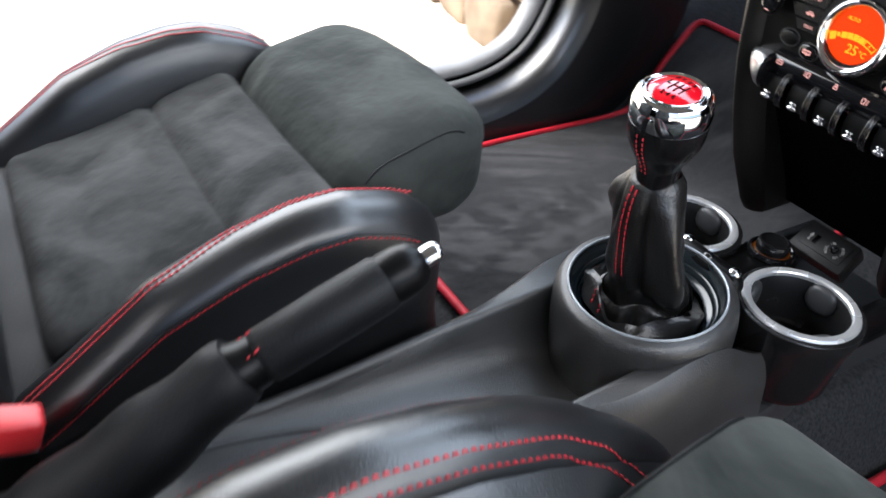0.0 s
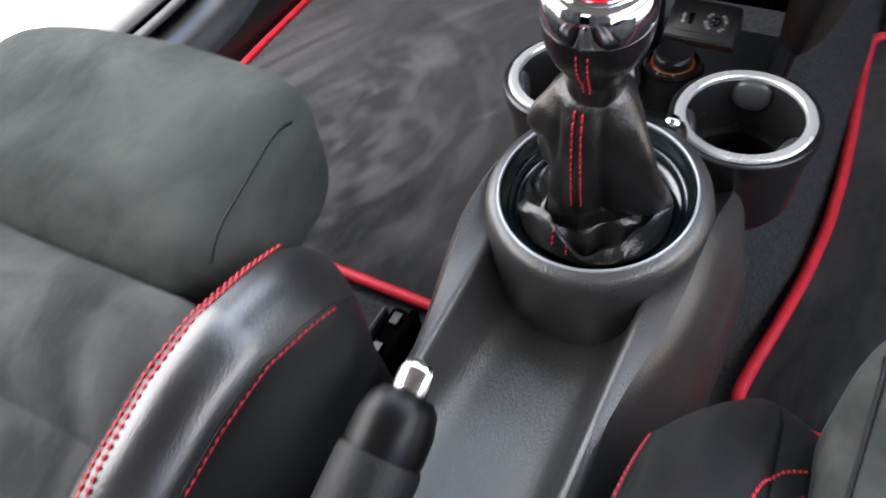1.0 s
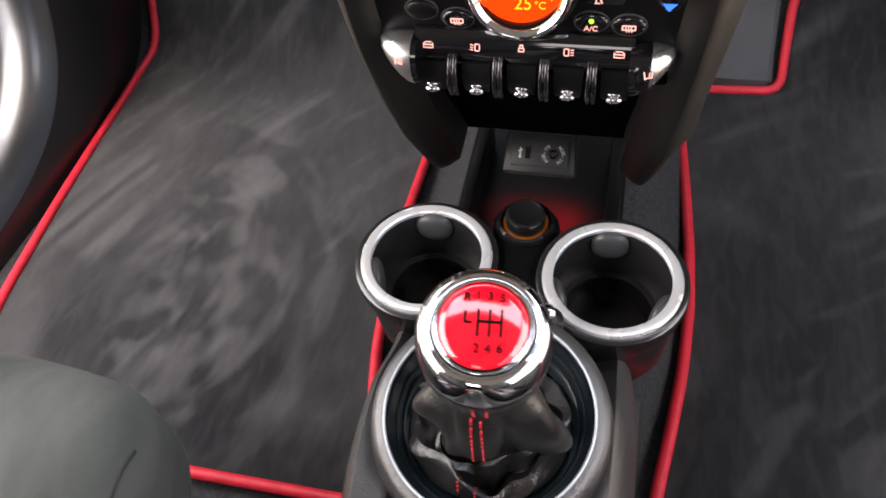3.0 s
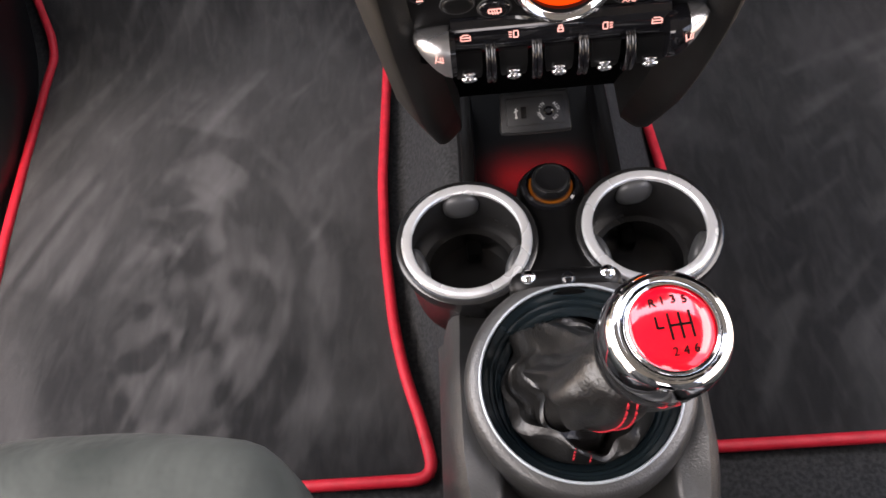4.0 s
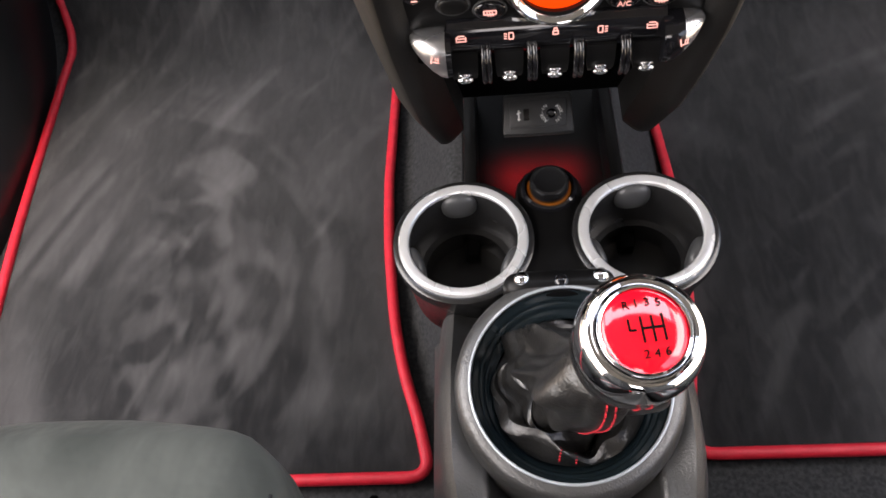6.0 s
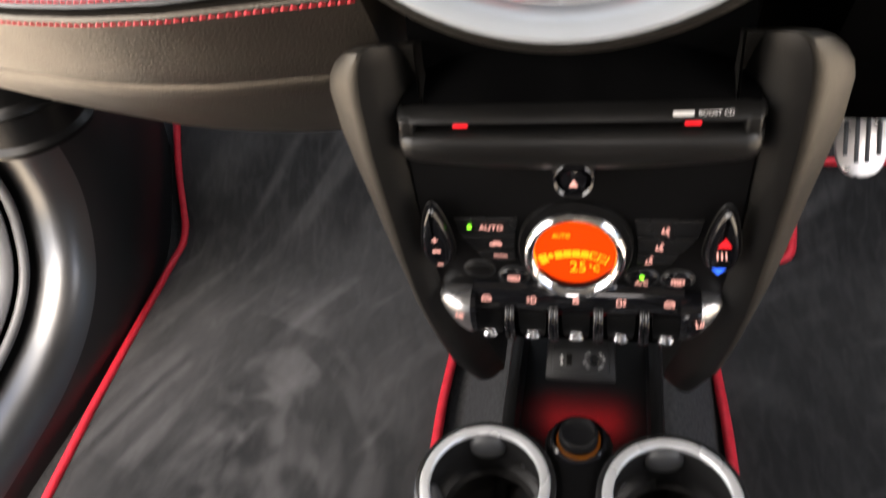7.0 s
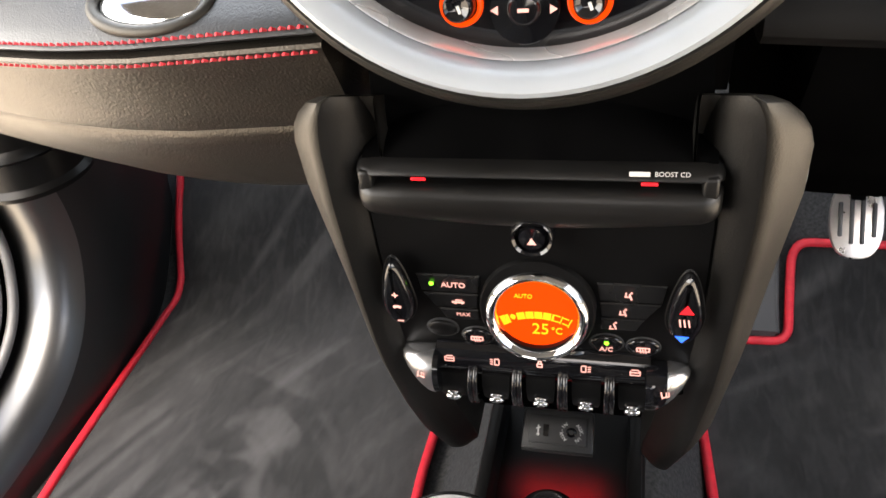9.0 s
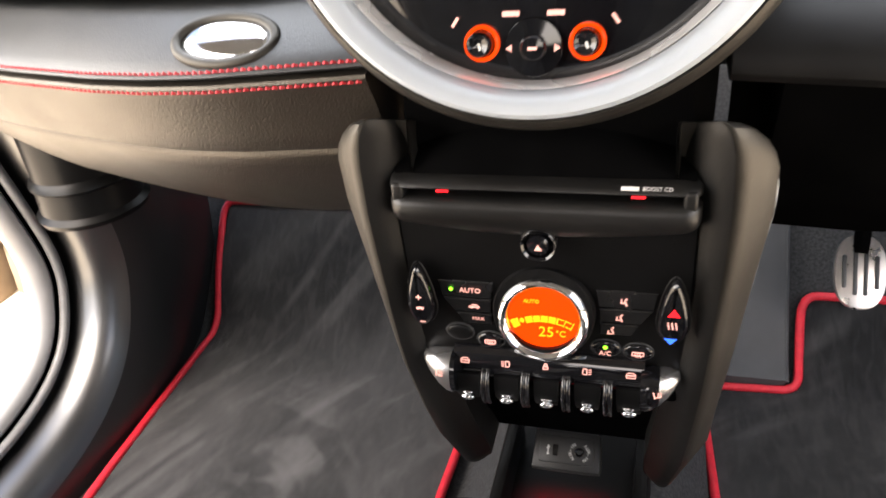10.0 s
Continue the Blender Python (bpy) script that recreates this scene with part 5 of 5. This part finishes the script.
# ---- pedals ----


def pedal(x, y, z, w, h):
    p = thing("pedal", "bright alloy pedal with rubber grip strips", "pedal", group="foot pedals")
    m = pose(x, y, z, 52, 0, 0)
    out = []
    for i in range(28):
        a = 2 * math.pi * i / 28
        out.append((w * math.copysign(abs(math.cos(a)) ** 0.8, math.cos(a)), h * math.copysign(abs(math.sin(a)) ** 0.8, math.sin(a))))
    part("plate", move(prism(out, 0.006, bevel=0.002), m), ALLOY, p)
    for k in (-0.62, -0.2, 0.2, 0.62):
        part("grip_strip", move(rbox(w * 0.085, h * (0.72 - abs(k) * 0.45), 0.0022, 0.0015, 2), m @ pose(k * w, 0, 0.006)), RUBBER, p)
    part("arm", tube([(x, y + 0.012, z + 0.02), (x + 0.004, y + 0.05, z + 0.10), (x + 0.006, y + 0.12, z + 0.22)], 0.009, 10), MATT, p)


pedal(0.157, 0.600, 0.136, 0.0180, 0.043)
pedal(0.296, 0.612, 0.165, 0.028, 0.044)
footrest = thing("footrest", "grey plastic footrest plate beside the pedals", "footrest")
part("plate", sheet(lambda u, v: (lerp(0.143, 0.236, u), lerp(0.60, 0.80, v), floor_z(lerp(0.60, 0.80, v)) + 0.012), 4, 12, (0, 0, -0.012)), FOOTREST, footrest)
part("edge_trim", tube([(0.2375, lerp(0.60, 0.80, i / 12), floor_z(lerp(0.60, 0.80, i / 12)) + 0.010) for i in range(13)], 0.0028, 8), RUBBER, footrest, "rounded side edge")

# ---- seats ----

CUSHION = [(-0.56, 0.170), (-0.50, 0.182), (-0.42, 0.204), (-0.34, 0.226), (-0.28, 0.244), (-0.22, 0.262), (-0.195, 0.270), (-0.165, 0.283), (-0.10, 0.303), (-0.05, 0.304), (-0.03, 0.296), (0.0, 0.275)]
CREST = [(-0.56, 0.15), (-0.47, 0.172), (-0.42, 0.208), (-0.355, 0.258), (-0.298, 0.284), (-0.25, 0.296), (-0.215, 0.298), (-0.175, 0.289), (-0.14, 0.276), (-0.11, 0.262), (-0.085, 0.245)]
# bolster section from the pad side over the crest to the outer side: distance from the seat's middle, drop from the crest
BOLSTER = [(0.138, -0.105), (0.1425, -0.060), (0.1475, -0.034), (0.1510, -0.022), (0.1538, -0.0165), (0.1548, -0.0178), (0.1558, -0.0150), (0.1590, -0.0100), (0.1650, -0.0045), (0.1740, -0.0006), (0.1840, -0.0004), (0.1930, -0.0036), (0.2005, -0.0090), (0.2050, -0.0140), (0.2062, -0.0172), (0.2080, -0.0168), (0.2105, -0.0245), (0.2120, -0.040), (0.2115, -0.065), (0.2090, -0.10)]


def seat(cx, s, name, label, back_y, dy=0.0, dz=0.0, pad_front=-0.030, crest=CREST, front=-0.119, section=BOLSTER, slant=0.018, pad_round=0.040, seams=()):
    """s: +1 where the tunnel lies to the seat's right."""
    st = thing(name, label, "car seat", group="front seats")

    def P(x, y, z):
        return Vector((cx + s * x, y + dy, z + dz))

    def placed(b, x, y, z, rx=0):
        return move(b, Matrix.Translation(P(x, y, z)) @ pose(0, 0, 0, rx))

    def shaped(b, y0, ref):
        """Lay a cushion along the seat's curved top."""
        for v in b.verts:
            y = y0 + v.co.y
            crumple = 0.0026 * noise.noise(Vector((v.co.x * 22, y * 34, cx * 9))) * (v.co.z > 0)
            v.co = P(v.co.x, y, v.co.z + along(CUSHION, y) - ref + 0.045 * v.co.x + crumple)
        return b

    hx, hz, rx, rz = 0.1460, 0.055, pad_round, 0.036
    y_pad, hy = (pad_front - 0.198) / 2, (pad_front + 0.198) / 2
    ry = hy * 0.6

    def bow(u, v):
        """How far the pad's front edge falls back towards its sides."""
        return 1.05 * u * u * ease((v + 0.06) / 0.13)

    def top_of(u, v):
        """A point of the thigh pad's upper skin at u across and v along."""
        ex, ey = max(0.0, abs(u) - (hx - rx)) / rx, max(0.0, abs(v) - (hy - ry)) / ry
        z = hz - rz + rz * math.sqrt(max(0.0, 1 - ex * ex - ey * ey))
        y = y_pad + v - bow(u, v)
        return P(u - 0.008, y, z + along(CUSHION, y) - 0.05 + 0.045 * (u - 0.008) + 0.0006)

    th = puff((hx, hy, hz), (rx, ry, rz), 24, lambda p: Vector((p.x - 0.008, p.y - bow(p.x, p.y), p.z)))
    pad = part("thigh_pad", shaped(th, y_pad, 0.05), SUEDE, st, "grey suede front cushion pad")
    for u in (0.1375, -0.1375):
        part("seam", tube([top_of(u, lerp(-0.7 * hy, 0.6 * hy, i / 16)) for i in range(17)], 0.0011, 6), BOOT, pad, "dark side seam")
    pd = puff((0.157, 0.114, 0.04), (0.03, 0.016, 0.014), 30, lambda p: Vector((p.x, p.y, p.z + 0.15 * p.x * p.x - (0.0060 * math.exp(-((p.y - 0.030) / 0.0045) ** 2) + 0.0045 * math.exp(-((p.y + 0.056) / 0.0045) ** 2)) * (p.z > 0))))
    part("centre_pad", shaped(pd, -0.311, 0.044), PAD, st, "grey suede centre panel with cross seams")
    for side in (1, -1):
        rings, n = [], 34
        for i in range(n):
            y = lerp(front - 0.0015, -0.56, (i / (n - 1)) ** 1.4)
            f = math.sqrt(max(0.0, 1.0 - (1.0 - min(1.0, (front - y) / 0.045)) ** 2))
            zc = along(crest, y)
            near = slant * (1.0 - ease((front - y) / 0.13))
            ring = [P(side * lerp(0.168, x, lerp(0.50, 1.0, f)), y - near * max(0.0, (x - 0.150) / 0.065) ** 1.3, zc + lerp(-0.075, d, lerp(0.45, 1.0, f))) for x, d in section]
            ring += [P(side * lerp(0.168, x, lerp(0.50, 1.0, f)), y, 0.07) for x in (0.203, 0.150)]
            rings.append(ring)
        bo = part("bolster", loft(rings), LEATHER, st, "black leather side bolster")
        for table in seams:
            line = []
            for i in range(60):
                y = lerp(table[-1][0], -0.52, i / 59)
                d = along(table, y)
                line.append(P(side * d, y, along(crest, y) + along(section, d) + 0.0006))
            part("stitching", stitches(line, 0.0044, 0.0010, 0.00072, 0.0007), THREAD, bo, "curved row of red stitching")
        line = [r[15].lerp(r[16], 0.35) + Vector((0, 0, 0.0005)) for r in rings[5:]]
        part("stitching", stitches(line, 0.0044, 0.0010, 0.00072, 0.0007), THREAD, bo, "red stitching along the outer edge")
    part("base", placed(puff((0.205, 0.20, 0.09), (0.04, 0.05, 0.04), 10), 0, -0.34, 0.095), BOOT, st)
    part("backrest", move(puff((0.215, 0.055, 0.36), (0.06, 0.04, 0.06), 12), Matrix.Translation(P(0, back_y, 0.50)) @ pose(0, 0, 0, 14)), BOOT, st)
    part("back_pad", move(puff((0.13, 0.025, 0.26), (0.05, 0.022, 0.05), 12), Matrix.Translation(P(0, back_y + 0.045, 0.54)) @ pose(0, 0, 0, 14)), PAD, st)
    for x in (-0.115, 0.115):
        part("rail", placed(join(move(rbox(0.012, 0.25, 0.012, 0.003, 1), pose(0, 0, 0)), move(rbox(0.004, 0.25, 0.018, 0.002, 1), pose(0.014, 0, 0.004))), x, -0.265, -0.002 - dz), MATT, st, "black steel seat rail")
        for k in range(4):
            part("rail_tooth", placed(rbox(0.005, 0.007, 0.003, 0.001, 1), x, -0.03 - 0.035 * k, 0.013 - dz), KEY, st)
        part("rail_edge", placed(rbox(0.0025, 0.24, 0.010, 0.002, 1), x - 0.0150, -0.262, 0.008 - dz), RUBBER, st, "grey rail edge")
    return st


seat(-0.288, 1, "passenger_seat", "grey suede and black leather passenger seat with red stitching", -0.575,
     seams=([(-0.52, 0.187), (-0.34, 0.1805), (-0.28, 0.1735), (-0.22, 0.1695), (-0.15, 0.1650)], [(-0.52, 0.181), (-0.34, 0.1750), (-0.28, 0.1680), (-0.22, 0.1640), (-0.15, 0.1600)]))
CREST_TALL = [(-0.56, 0.20), (-0.48, 0.265), (-0.42, 0.303), (-0.36, 0.322), (-0.31, 0.324), (-0.26, 0.315), (-0.214, 0.299), (-0.17, 0.279), (-0.14, 0.262), (-0.11, 0.244), (-0.09, 0.230), (-0.07, 0.214)]
BROAD = [(0.090, -0.080), (0.108, -0.056), (0.126, -0.037), (0.141, -0.0245)] + BOLSTER[4:]
seat(0.297, -1, "driver_seat", "grey suede and black leather driver seat with red stitching", -0.66, -0.020, -0.014, pad_front=-0.034, crest=[(y + 0.02, z + 0.014) for y, z in CREST_TALL], front=-0.058, section=BROAD, slant=0.045, pad_round=0.022,
     seams=([(-0.52, 0.160), (-0.30, 0.1650), (-0.18, 0.1642), (-0.148, 0.1584), (-0.130, 0.1500), (-0.119, 0.139)], [(-0.52, 0.154), (-0.30, 0.1588), (-0.184, 0.1575), (-0.154, 0.1507), (-0.136, 0.139)]))

buckle = thing("seat_belt_buckle", "red seat belt buckle beside the seat cushion", "buckle")
part("button", move(rbox(0.011, 0.018, 0.0125, 0.004, 3), pose(-0.067, -0.452, 0.212, -20)), BUCKLE, buckle, "red release button")
part("stalk", move(rbox(0.011, 0.018, 0.07, 0.004, 2), pose(-0.065, -0.470, 0.135, -12)), SATIN, buckle)

# ---- outside the open door ----
wall = thing("stone_wall", "low wall of rough tan stones beside the paving", "wall")
for course, (z, h) in enumerate(((-0.205, 0.088), (-0.035, 0.084), (0.125, 0.080))):
    for i in range(9):
        x = -2.55 + 0.235 * i + 0.11 * (course % 2)
        hx = 0.105 + 0.012 * math.sin(i * 1.7 + course)
        part("stone", move(puff((hx, 0.13 + 0.02 * math.sin(i * 2.1 + course), h), (0.03, 0.03, 0.03), 6, lambda p, i=i, c=course: p + Vector(noise.noise_vector(p * 9 + Vector((i * 3, c * 5, 0)))) * 0.02), pose(x, 1.09 + 0.012 * math.sin(i * 2.9 + course), z, 0, 0, 3 * math.sin(i + course))), STONE, wall)

pillar = thing("pillar_trim", "dark moulded trim at the foot of the door pillar", "trim", "structure")
part("pocket", move(lathe([(0.0001, 0.300), (0.058, 0.300), (0.065, 0.303), (0.067, 0.309), (0.061, 0.315), (0.059, 0.344), (0.063, 0.348), (0.061, 0.354), (0.057, 0.358), (0.055, 0.47), (0.0001, 0.47)], 40), pose(-0.603, 0.452, 0)), SATIN, pillar)
